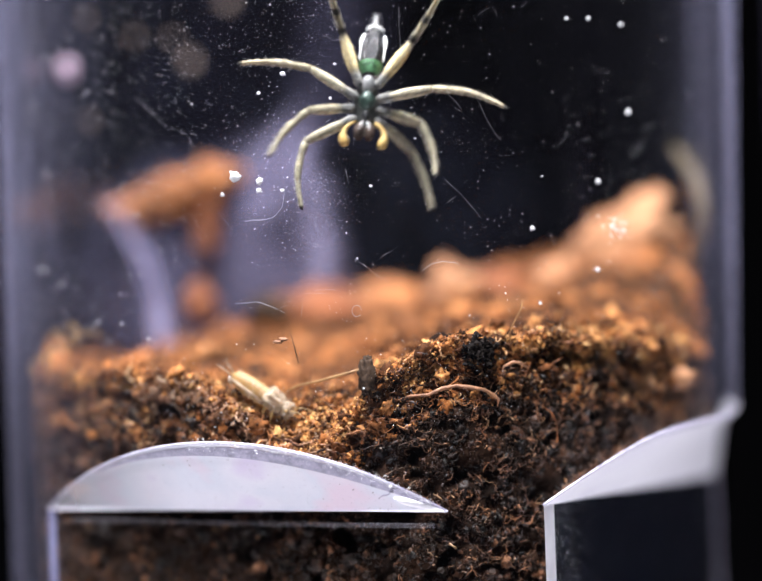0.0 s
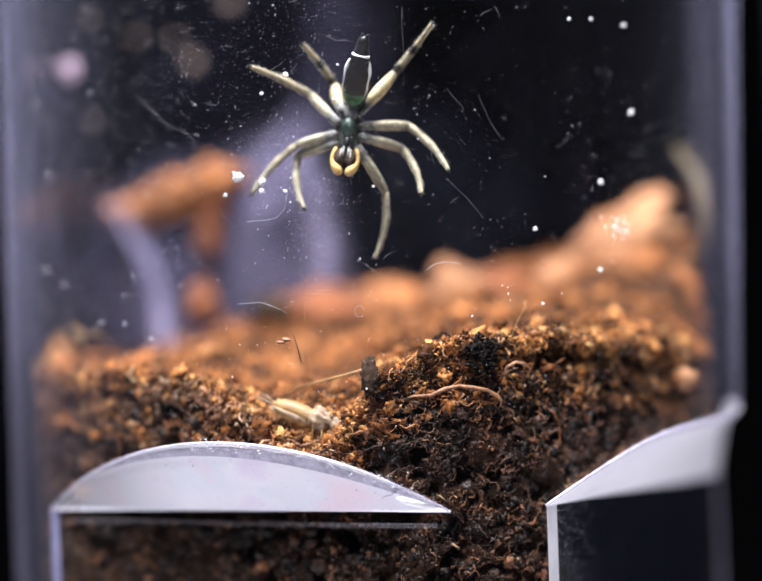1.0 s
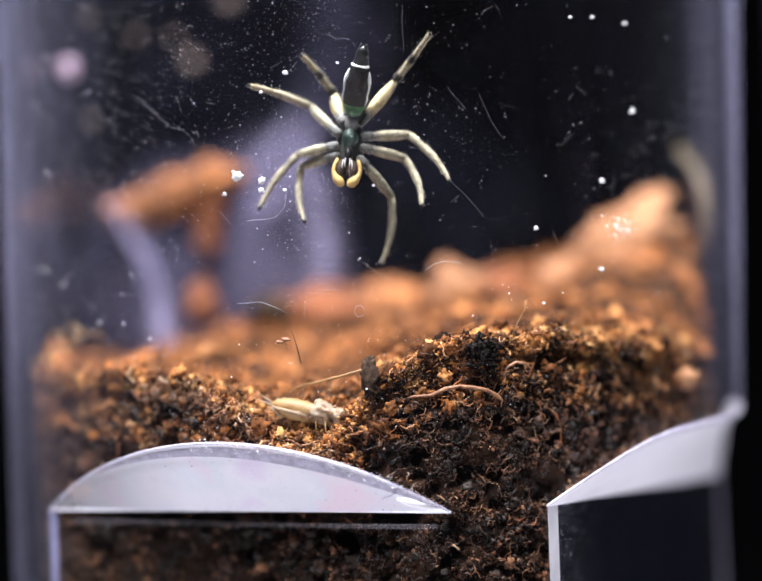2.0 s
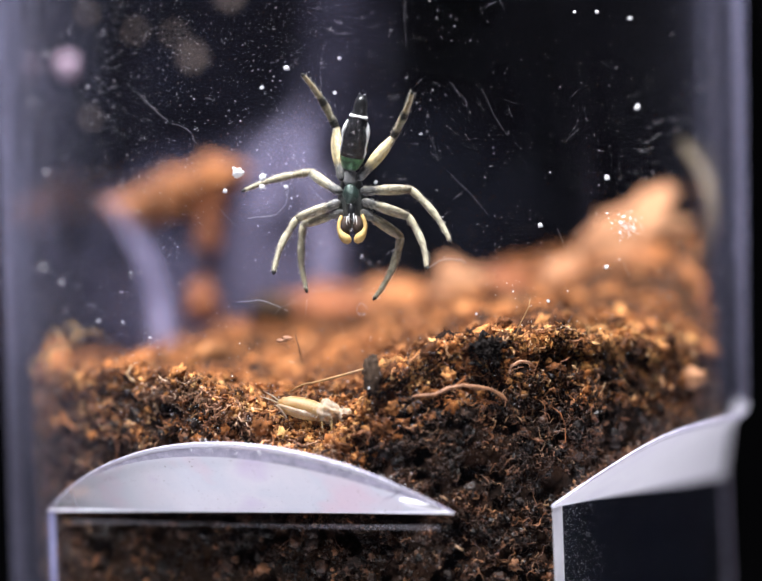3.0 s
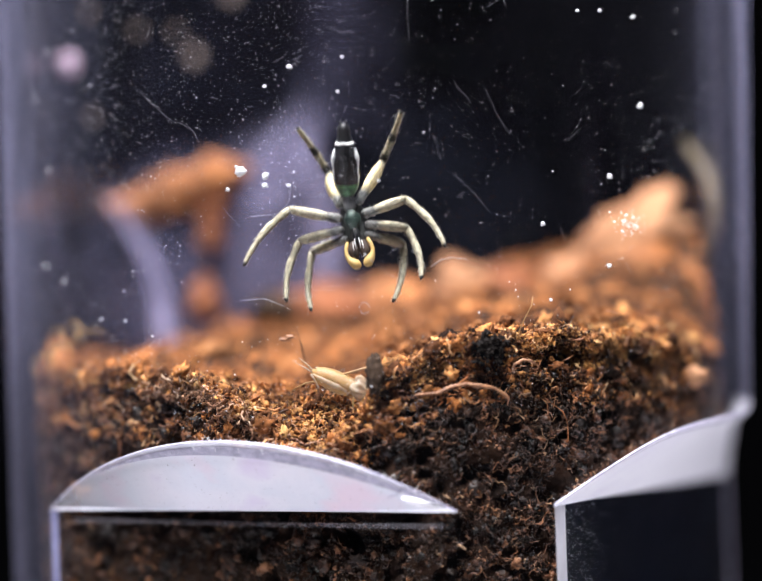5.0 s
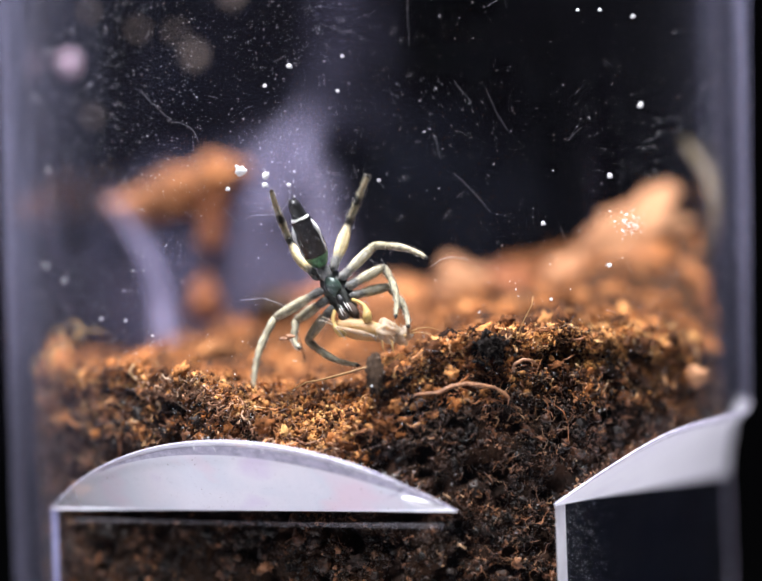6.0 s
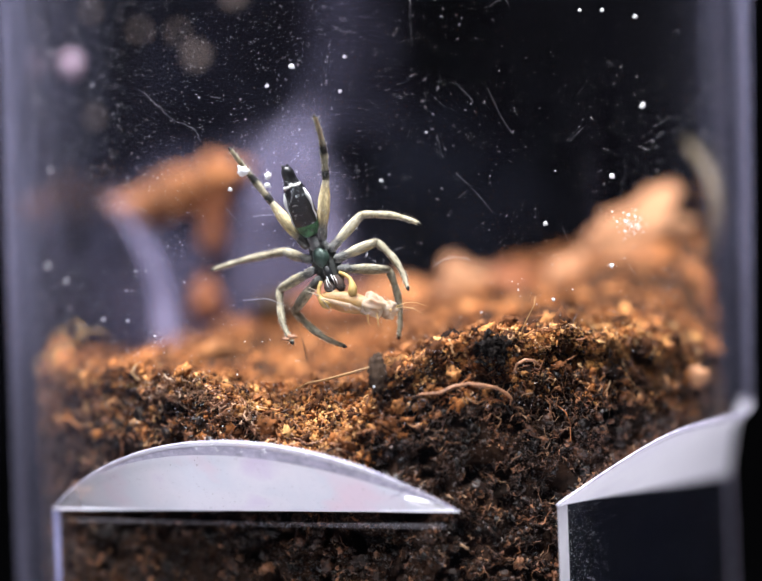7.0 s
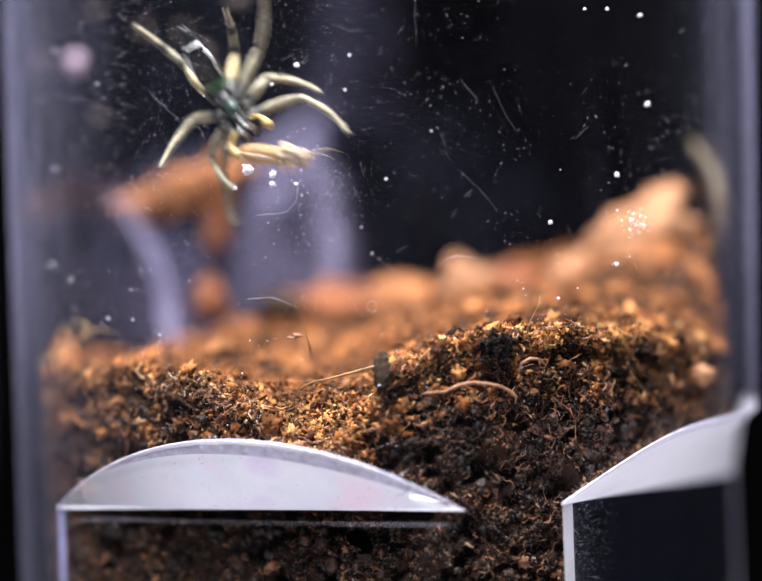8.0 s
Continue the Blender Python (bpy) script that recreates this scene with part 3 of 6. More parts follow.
def front_surface(phi, z):
    """The rough upright face of the soil behind the wall, with pits between the clods."""
    n = 0.7 * noise.noise(Vector((phi * 13, z * 0.95, 2.2))) + 0.45 * noise.noise(Vector((phi * 30, z * 2.3, 7.2)))
    n += 0.9 * max(0.0, noise.noise(Vector((phi * 16, z * 1.5, 8.8))) + 0.5 * noise.noise(Vector((phi * 40, z * 3.2, 1.2))) - 0.12)
    pit = max(0.0, n - 0.08) * 1.8 + max(0.0, -n) * 0.12
    x, y, _ = at(phi, 13.8, 0)
    under = max(0.0, 1.0 - (soil_height(x, y) - z) / 2.2)
    return soil_radius(phi, z) - 0.12 - min(1.6, pit) - 0.7 * under * under


def build_soil():
    soil = thing("soil_bed", "dark brown moist coir soil with orange fibres filling the jar", "soil", kind="structure")
    verts, faces = [], []
    cols, rows = 360, 54
    for i in range(cols):
        phi = 2 * math.pi * i / cols - math.pi
        x, y, _ = at(phi, 13.8, 0)
        top = soil_height(x, y)
        for k in range(rows + 1):
            z = 2.0 + (top - 2.0) * k / rows
            verts.append(at(phi, front_surface(phi, z) - 0.08, z))
    for i in range(cols):
        j = (i + 1) % cols
        for k in range(rows):
            faces.append((i * (rows + 1) + k, j * (rows + 1) + k, j * (rows + 1) + k + 1, i * (rows + 1) + k + 1))
    base, rings = len(verts), 60
    for i in range(cols):
        phi = 2 * math.pi * i / cols - math.pi
        for k in range(1, rings + 1):
            r = 13.6 * (1 - k / (rings + 0.5))
            x, y, _ = at(phi, r, 0)
            verts.append((x, y, soil_height(x, y)))
    for i in range(cols):
        j = (i + 1) % cols
        faces.append((i * (rows + 1) + rows, j * (rows + 1) + rows, base + j * rings, base + i * rings))
        for k in range(rings - 1):
            faces.append((base + i * rings + k, base + j * rings + k, base + j * rings + k + 1, base + i * rings + k + 1))
    faces.append(tuple(base + i * rings + rings - 1 for i in range(cols)))
    part("soil", (verts, faces), PEAT, soil)
    return soil


def chip(rnd, p, size):
    """A small angular flake."""
    a = Vector((rnd.gauss(0, 1), rnd.gauss(0, 1), rnd.gauss(0, 1))).normalized()
    b = a.orthogonal().normalized()
    b.rotate(Matrix.Rotation(rnd.uniform(0, 6.28), 3, a))
    c = a.cross(b)
    la, lb, lc = size * rnd.uniform(0.7, 1.4), size * rnd.uniform(0.5, 1.0), size * rnd.uniform(0.4, 0.85)
    p = Vector(p)
    k = [rnd.uniform(0.6, 1.2) for _ in range(6)]
    v = [p + a * la * k[0], p - a * la * k[1], p + b * lb * k[2], p - b * lb * k[3], p + c * lc * k[4], p - c * lc * k[5]]
    f = [(0, 2, 4), (2, 1, 4), (1, 3, 4), (3, 0, 4), (2, 0, 5), (1, 2, 5), (3, 1, 5), (0, 3, 5)]
    return v, f


def scatter(name, count, spot, size, mat, parent, label, seed):
    rnd = random.Random(seed)
    verts, faces = [], []
    for _ in range(count):
        p = spot(rnd)
        v, f = chip(rnd, p, size * math.exp(min(1.15, rnd.gauss(0, 0.6))))
        base = len(verts)
        verts.extend(v)
        faces.extend([(i + base, j + base, k + base) for i, j, k in f])
    return tagged(part(name, (verts, faces), mat, parent, label, smooth=False), kind="stuff")


def hole(phi, z, rnd):
    """Whether a place lies in a dark hole between the clods, where few crumbs lodge."""
    n = noise.noise(Vector((phi * 16, z * 1.5, 8.8))) + 0.5 * noise.noise(Vector((phi * 40, z * 3.2, 1.2)))
    return n > 0.22 and rnd.random() < 0.9


def front_spot(rnd):
    while True:
        phi = radians(rnd.uniform(-88, 88))
        x, y, _ = at(phi, 13.8, 0)
        z = rnd.uniform(3.5, soil_height(x, y) + 0.1)
        if soil_radius(phi, z) > 9.5 and not hole(phi, z, rnd):
            return at(phi, front_surface(phi, z) + rnd.uniform(-0.08, 0.06), z)


def fibre_spot(rnd):
    """On the face of the soil, but for the fine silt behind the broad flat."""
    while True:
        x, y, z = front_spot(rnd)
        if z > 8.2 or x > 1.5 or rnd.random() < 0.15:
            return x, y, z


def top_spot(rnd):
    r, phi = 13.7 * math.sqrt(rnd.random()), rnd.uniform(-math.pi, math.pi)
    x, y, _ = at(phi, r, 0)
    return x, y, soil_height(x, y) + rnd.uniform(-0.05, 0.25)


def far_spot(rnd):
    while True:
        x, y, z = top_spot(rnd)
        if y > -12.7 + 0.03 * x * x or (x > 1.0 and rnd.random() < 0.5):
            return x, y, z


def rim_spot(rnd):
    phi = radians(rnd.uniform(-85, 62))
    x, y, _ = at(phi, 13.75 - abs(rnd.gauss(0, 1.3)), 0)
    return x, y, soil_height(x, y) + rnd.uniform(-0.3, 0.3)


def back_spot(rnd):
    while True:
        x, y, z = top_spot(rnd)
        if y > -3.0 + 0.25 * x:
            return x, y, z


def crest_spot(rnd):
    """The very brow of the soil's edge."""
    phi = radians(rnd.uniform(-85, 66))
    x, y, _ = at(phi, 13.35 - abs(rnd.gauss(0, 0.7)), 0)
    return x, y, soil_height(x, y) + rnd.uniform(-0.25, 0.16)


def brow_spot(rnd):
    """The upper face of the higher side of the soil, where top light is put into the crumbs."""
    phi = radians(rnd.uniform(4, 66))
    x, y, _ = at(phi, 13.8, 0)
    z = soil_height(x, y) + 0.12 - 1.0 * rnd.random() ** 1.4
    return at(phi, front_surface(phi, z) + rnd.uniform(-0.03, 0.12), z)


def mat_spot(rnd):
    """Along the bottom of the hollow behind the wall."""
    phi = math.asin(rnd.uniform(-8.6, -1.6) / 13.8)
    x, y, _ = at(phi, 13.75 - abs(rnd.gauss(0, 0.8)), 0)
    return x, y, soil_height(x, y) + rnd.uniform(-0.6, 0.12)


def upper_spot(rnd):
    """Just under the soil's edge, behind the wall."""
    while True:
        phi = radians(rnd.uniform(-85, 60))
        x, y, _ = at(phi, 13.8, 0)
        z = soil_height(x, y) + 0.15 - 2.3 * rnd.random() ** 1.5
        if not hole(phi, z, rnd):
            break
    return at(phi, front_surface(phi, z) + rnd.uniform(-0.05, 0.10), z)


def fibres(name, count, spot, length, radius, mat, parent, label, seed):
    rnd = random.Random(seed)
    verts, faces = [], []
    for i in range(count):
        way = (rnd.gauss(0, 1), rnd.gauss(0, 0.5), rnd.gauss(-0.1, 0.35))
        pts = curl(spot(rnd), way, length * math.exp(min(0.7, rnd.gauss(0, 0.5))), rnd.uniform(0.3, 3.0), 6, seed * 10000 + i)
        for p in pts:
            p += Vector((rnd.gauss(0, 1), rnd.gauss(0, 1), rnd.gauss(0, 1))) * length * 0.09
            p.x, p.y, p.z = held(p)
            p.z = min(p.z, soil_height(p.x, p.y) + 0.3)
        rr = radius * math.exp(min(0.95, rnd.gauss(-0.2, 0.65)))
        v, f, _ = sweep(pts, [rr * rnd.uniform(0.6, 1.3) for _ in range(5)] + [rr * 0.3], 4)
        base = len(verts)
        verts.extend(v)
        faces.extend([tuple(q + base for q in g) for g in f])
    return tagged(part(name, (verts, faces), mat, parent, label), kind="stuff")


def clods(name, count, spot, size, mat, parent, label, seed, ragged=0.55, rings=9):
    """Uneven clods, half sunk in the soil."""
    rnd = random.Random(seed)
    verts, faces = [], []
    for i in range(count):
        p = spot(rnd)
        r = size * math.exp(min(0.75, rnd.gauss(0, 0.5)))
        away = math.hypot(p[0], p[1])
        if away + r > 13.8:
            k = (13.8 - 0.75 * r) / away
            p = (p[0] * k, p[1] * k, p[2])
        g = lump(r, (rnd.uniform(0.8, 1.5), rnd.uniform(0.7, 1.1), rnd.uniform(0.6, 1.1)), ragged, rings, rings + 4, seed * 3 + i, 2.6)
        g = moved(g, Matrix.Translation(p) @ Matrix.Rotation(rnd.uniform(0, 6.28), 4, "Y"))
        base = len(verts)
        verts.extend(tuple(held(v)) for v in g[0])
        faces.extend([tuple(q + base for q in f) for f in g[1]])
    return tagged(part(name, (verts, faces), mat, parent, label), kind="stuff")


SOIL = build_soil()
clods("rim_clods", 260, rim_spot, 0.16, CLOD, SOIL, "brown soil clods along the soil edge", 21, 0.9)
clods("top_clods", 300, back_spot, 0.20, TOP_CRUMB, SOIL, "orange coir clods on the soil top", 22, 0.9)
clods("large_front_clods", 260, front_spot, 0.13, DAMP_SHADED_CLOD, SOIL, "large damp soil clods behind the wall, shade in their colour", 26, 0.75, 12)
clods("front_clods", 1900, front_spot, 0.070, DAMP_SHADED_CLOD, SOIL, "damp ragged soil clods behind the wall, shade in their colour", 23, 1.1, 8)
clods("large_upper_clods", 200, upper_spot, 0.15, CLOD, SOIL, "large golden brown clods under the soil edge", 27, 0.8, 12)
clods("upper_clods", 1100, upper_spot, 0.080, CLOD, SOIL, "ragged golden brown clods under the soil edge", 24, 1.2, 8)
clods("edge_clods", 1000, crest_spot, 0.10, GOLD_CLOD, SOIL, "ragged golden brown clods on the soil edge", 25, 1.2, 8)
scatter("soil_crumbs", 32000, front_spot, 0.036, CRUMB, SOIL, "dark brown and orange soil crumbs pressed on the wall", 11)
scatter("coir_crumbs", 24000, far_spot, 0.085, TOP_CRUMB, SOIL, "dry orange coir crumbs on the soil top", 12)
scatter("rim_crumbs", 16000, rim_spot, 0.055, RIM_CRUMB, SOIL, "brown and tan crumbs along the soil edge", 13)
scatter("upper_crumbs", 12000, upper_spot, 0.036, RIM_CRUMB, SOIL, "tan crumbs under the soil edge, top light in their colour", 16)
# Golden crumbs carry the lit look of the brow in their colour.
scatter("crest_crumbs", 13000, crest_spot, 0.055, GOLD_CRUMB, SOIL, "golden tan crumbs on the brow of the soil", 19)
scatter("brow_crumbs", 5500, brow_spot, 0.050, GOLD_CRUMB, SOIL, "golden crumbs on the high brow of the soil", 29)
fibres("coir_fibres", 6800, fibre_spot, 0.36, 0.016, DAMP_SHADED_FIBRE, SOIL, "short curled tan fibres in the soil", 14)
fibres("edge_fibres", 1900, rim_spot, 0.40, 0.018, FIBRE, SOIL, "short kinked brown fibres on the soil edge", 18)
fibres("fibre_mat", 2600, mat_spot, 0.34, 0.014, MAT_FIBRE, SOIL, "matted pinkish tan fibres in the hollow", 20)
fibres("rim_fibres", 1500, crest_spot, 0.40, 0.018, RIM_FIBRE, SOIL, "short curled orange fibres on the soil edge", 15)
fibres("upper_fibres", 2600, upper_spot, 0.42, 0.019, FIBRE, SOIL, "curled fibres under the soil edge, top light in their colour", 17)
fibres("long_fibres", 160, upper_spot, 1.1, 0.026, FIBRE, SOIL, "long curled brown fibres under the soil edge", 28)


# ---- scuffs and painted edge sheen on the wall ----
def edge_sheen_film(first, last, label):
    """A thin film of painted edge sheen, scuffs and dust on the outside of the wall, between two turns."""
    n, rows = 24, 10
    verts = []
    for i in range(n + 1):
        phi = radians(first + (last - first) * i / n)
        low = wall_profile(phi, 0)[2][1] + 0.1
        low = TABLE_Z if low < FLAT_Z + 0.2 else low
        verts += [at(phi, JAR_R + 0.02, low + (JAR_TOP - 0.2 - low) * k / rows) for k in range(rows + 1)]
    faces = [(i * (rows + 1) + k, (i + 1) * (rows + 1) + k, (i + 1) * (rows + 1) + k + 1, i * (rows + 1) + k + 1) for i in range(n) for k in range(rows)]
    ob = part("edge_sheen_film", (verts, faces), EDGE_SHEEN, JAR, label)
    ob.visible_shadow = False


edge_sheen_film(-89, -33, "lavender edge sheen painted on the wall, with scuffs and dust")
edge_sheen_film(52, 89, "lavender edge sheen painted on the wall, with scuffs and dust")


# ---- lumps, silk and stems at the back ----
def crumb_coat(geo, count, size, seed):
    """Loose crumbs stuck on the skin of a lump, as geometry to join to it."""
    rnd = random.Random(seed)
    verts, faces = [], []
    for _ in range(count):
        v, f = chip(rnd, rnd.choice(geo[0]), size * math.exp(min(0.9, rnd.gauss(0, 0.5))))
        base = len(verts)
        verts.extend(tuple(q) for q in v)
        faces.extend([(a + base, b + base, c + base) for a, b, c in f])
    return verts, faces


def lump_thing(name, label, category, place, radius, stretch, mat, seed, rough=0.45, group=""):
    core = lump(radius, stretch, rough, 16, 24, seed, 1.6)
    ob = part(name, joined(core, crumb_coat(core, int(110 * radius), 0.13, seed)), mat)
    ob.location = [v * MM for v in place]
    return tagged(ob, label, category, group)


def hanging_lump():
    """A lump of coir spun to the back wall, in several joined knobs."""
    t = thing("coir_lump", "orange coir lump hung in silk on the back wall", "soil lump", place=(-8.3, 8.6, 19.7))
    knobs = [((-2.4, 0, -0.15), 0.85, (1.5, 0.8, 0.75)), ((-1.2, 0.1, 0.3), 1.05, (1.3, 0.8, 0.8)), ((-0.1, 0.2, 0.75), 1.05, (1.3, 0.8, 0.75)), ((1.0, 0.0, 1.15), 0.95, (1.3, 0.8, 0.85)), ((1.9, 0.1, 1.4), 0.55, (1.5, 0.8, 0.8)),
             ((1.0, -0.1, 0.1), 0.65, (0.9, 0.8, 1.2)), ((0.95, -0.1, -0.8), 0.5, (0.9, 0.8, 1.2)), ((0.85, -0.2, -1.6), 0.5, (1.15, 0.8, 1.0))]
    for i, (p, r, s) in enumerate(knobs):
        core = moved(lump(r * 0.78, s, 0.9, 20, 28, 30 + i, 2.6), Matrix.Translation(p))
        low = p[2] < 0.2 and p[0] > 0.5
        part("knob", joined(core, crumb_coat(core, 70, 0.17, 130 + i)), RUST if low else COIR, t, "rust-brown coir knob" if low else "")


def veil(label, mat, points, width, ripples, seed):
    """A hanging strip of silk, also used for haze, along points, width across, gently folded."""
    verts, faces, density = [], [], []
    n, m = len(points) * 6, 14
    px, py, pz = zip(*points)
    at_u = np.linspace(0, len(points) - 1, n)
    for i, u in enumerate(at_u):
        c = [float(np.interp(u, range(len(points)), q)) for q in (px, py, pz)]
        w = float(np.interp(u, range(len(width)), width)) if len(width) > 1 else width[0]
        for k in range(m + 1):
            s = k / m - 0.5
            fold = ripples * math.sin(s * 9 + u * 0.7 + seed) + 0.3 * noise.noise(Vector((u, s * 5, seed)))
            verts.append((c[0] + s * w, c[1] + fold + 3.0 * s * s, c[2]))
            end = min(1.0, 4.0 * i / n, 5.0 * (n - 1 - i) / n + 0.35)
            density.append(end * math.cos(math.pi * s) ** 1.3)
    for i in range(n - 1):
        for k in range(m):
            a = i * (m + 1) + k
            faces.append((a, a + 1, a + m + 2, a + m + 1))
    ob = part("silk_and_haze_veil", (verts, faces), mat)
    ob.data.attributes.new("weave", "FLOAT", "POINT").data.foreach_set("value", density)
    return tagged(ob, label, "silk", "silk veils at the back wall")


def build_back():
    hanging_lump()
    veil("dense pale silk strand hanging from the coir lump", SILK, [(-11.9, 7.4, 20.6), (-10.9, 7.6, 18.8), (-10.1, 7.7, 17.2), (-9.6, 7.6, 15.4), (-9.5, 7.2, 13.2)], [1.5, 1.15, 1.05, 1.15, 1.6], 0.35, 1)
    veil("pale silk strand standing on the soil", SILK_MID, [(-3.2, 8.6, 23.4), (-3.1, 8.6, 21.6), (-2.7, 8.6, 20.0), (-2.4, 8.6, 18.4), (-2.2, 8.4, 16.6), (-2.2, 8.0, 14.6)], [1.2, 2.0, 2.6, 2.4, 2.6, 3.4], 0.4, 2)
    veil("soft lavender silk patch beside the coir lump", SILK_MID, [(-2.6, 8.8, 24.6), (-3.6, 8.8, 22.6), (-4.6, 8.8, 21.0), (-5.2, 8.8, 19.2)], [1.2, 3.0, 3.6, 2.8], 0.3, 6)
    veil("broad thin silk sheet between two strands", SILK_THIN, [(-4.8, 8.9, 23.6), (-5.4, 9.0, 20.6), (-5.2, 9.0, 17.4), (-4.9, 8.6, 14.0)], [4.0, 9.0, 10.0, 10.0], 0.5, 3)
    # Haze before the back wall, added as faint sheets.
    veil("painted lavender haze fading up the back wall", HAZE_WISP, [(-0.9, 9.6, 30.6), (-1.2, 9.6, 26.5), (-2.0, 9.4, 22.0)], [5.4, 5.6, 7.4], 0.4, 4)
    veil("trace of painted bluish haze across the back wall", HAZE_TRACE, [(1.0, 9.4, 25.0), (2.0, 9.4, 22.0), (3.0, 9.2, 19.0), (3.4, 9.0, 14.0)], [6.0, 10.0, 12.0, 13.0], 0.4, 8)
    veil("broad trace of painted haze over the upper back wall", HAZE_TRACE, [(-8.0, 8.6, 34.0), (-8.0, 8.6, 28.0), (-7.6, 8.8, 24.0), (-7.4, 9.0, 17.0)], [10.0, 13.0, 14.0, 14.0], 0.4, 9)
    lump_thing("soil_lump", "round rust-brown coir lump on the soil", "soil lump", (-7.7, 7.0, 15.4), 0.62, (1.0, 0.9, 1.2), RUST, 41, 0.8, group="soil lumps on the soil")
    for i, (x, y, z, r, s, m) in enumerate([(3.3, 6.2, 15.6, 1.0, (1.1, 1, 1.1), PALE_COIR), (8.1, 4.4, 15.6, 1.1, (1.3, 1, 0.9), PALE_COIR), (11.2, 3.2, 16.2, 1.2, (1.2, 1, 0.8), COIR), (12.3, 1.0, 15.4, 0.8, (1, 1, 1), COIR),
                                           (5.4, 7.0, 15.5, 1.1, (1.4, 1, 0.8), RUST), (-2.6, 6.0, 14.8, 1.3, (1.5, 1, 0.9), RUST), (0.6, 7.0, 15.1, 1.2, (1.3, 1, 0.8), COIR)]):
        lump_thing("soil_lump", "pale dry coir lump on the soil" if m is PALE_COIR else "rust-brown coir lump on the soil" if m is RUST else "orange coir lump on the soil", "soil lump", (x, y, z), r, s, m, 50 + i, group="soil lumps on the soil")
    slab = moved(lump(1.5, (1.75, 0.75, 0.85), 0.55, 18, 26, 71, 1.8), Matrix.Rotation(radians(-36), 4, "Y"))
    ob = part("soil_lump", joined(slab, crumb_coat(slab, 160, 0.16, 72)), PALE_COIR)
    ob.location = (10.3 * MM, 5.2 * MM, 17.35 * MM)
    tagged(ob, "large pale slanting coir lump against the wall", "soil lump", "soil lumps on the soil")
    for i, (x, y, z, r) in enumerate(((9.0, 2.0, 15.7, 0.55), (9.7, 2.2, 16.1, 0.5), (1.9, 3.0, 14.4, 0.6), (-4.6, 5.0, 15.0, 0.7), (5.4, 1.0, 15.0, 0.5))):
        lump_thing("soil_lump", "dark soil lump among the coir", "soil lump", (x, y, z), r, (1.5, 1, 0.8), BARK, 80 + i, group="soil lumps on the soil")
    # Lavender haze round the silk strand, added as a sheet.
    veil("very thin sheet of painted haze over the back wall", HAZE_FAINT, [(-8.4, 9.1, 22.6), (-8.4, 9.0, 20.0), (-8.3, 8.9, 17.0), (-8.0, 8.6, 13.0)], [4.0, 9.5, 11.0, 12.0], 0.5, 5)
    stem = sweep([(12.85, 3.4, 21.4), (13.15, 2.7, 20.8), (13.5, 1.4, 19.8), (13.62, 0.6, 18.7), (13.55, 0.7, 17.6), (13.2, 1.6, 16.5), (12.8, 2.6, 15.6)], [0.14, 0.22, 0.26, 0.25, 0.25, 0.23, 0.2], 10)
    tagged(part("dry_stem", stem, STEM), "bent dry olive stem leaning on the wall", "stem")


build_back()


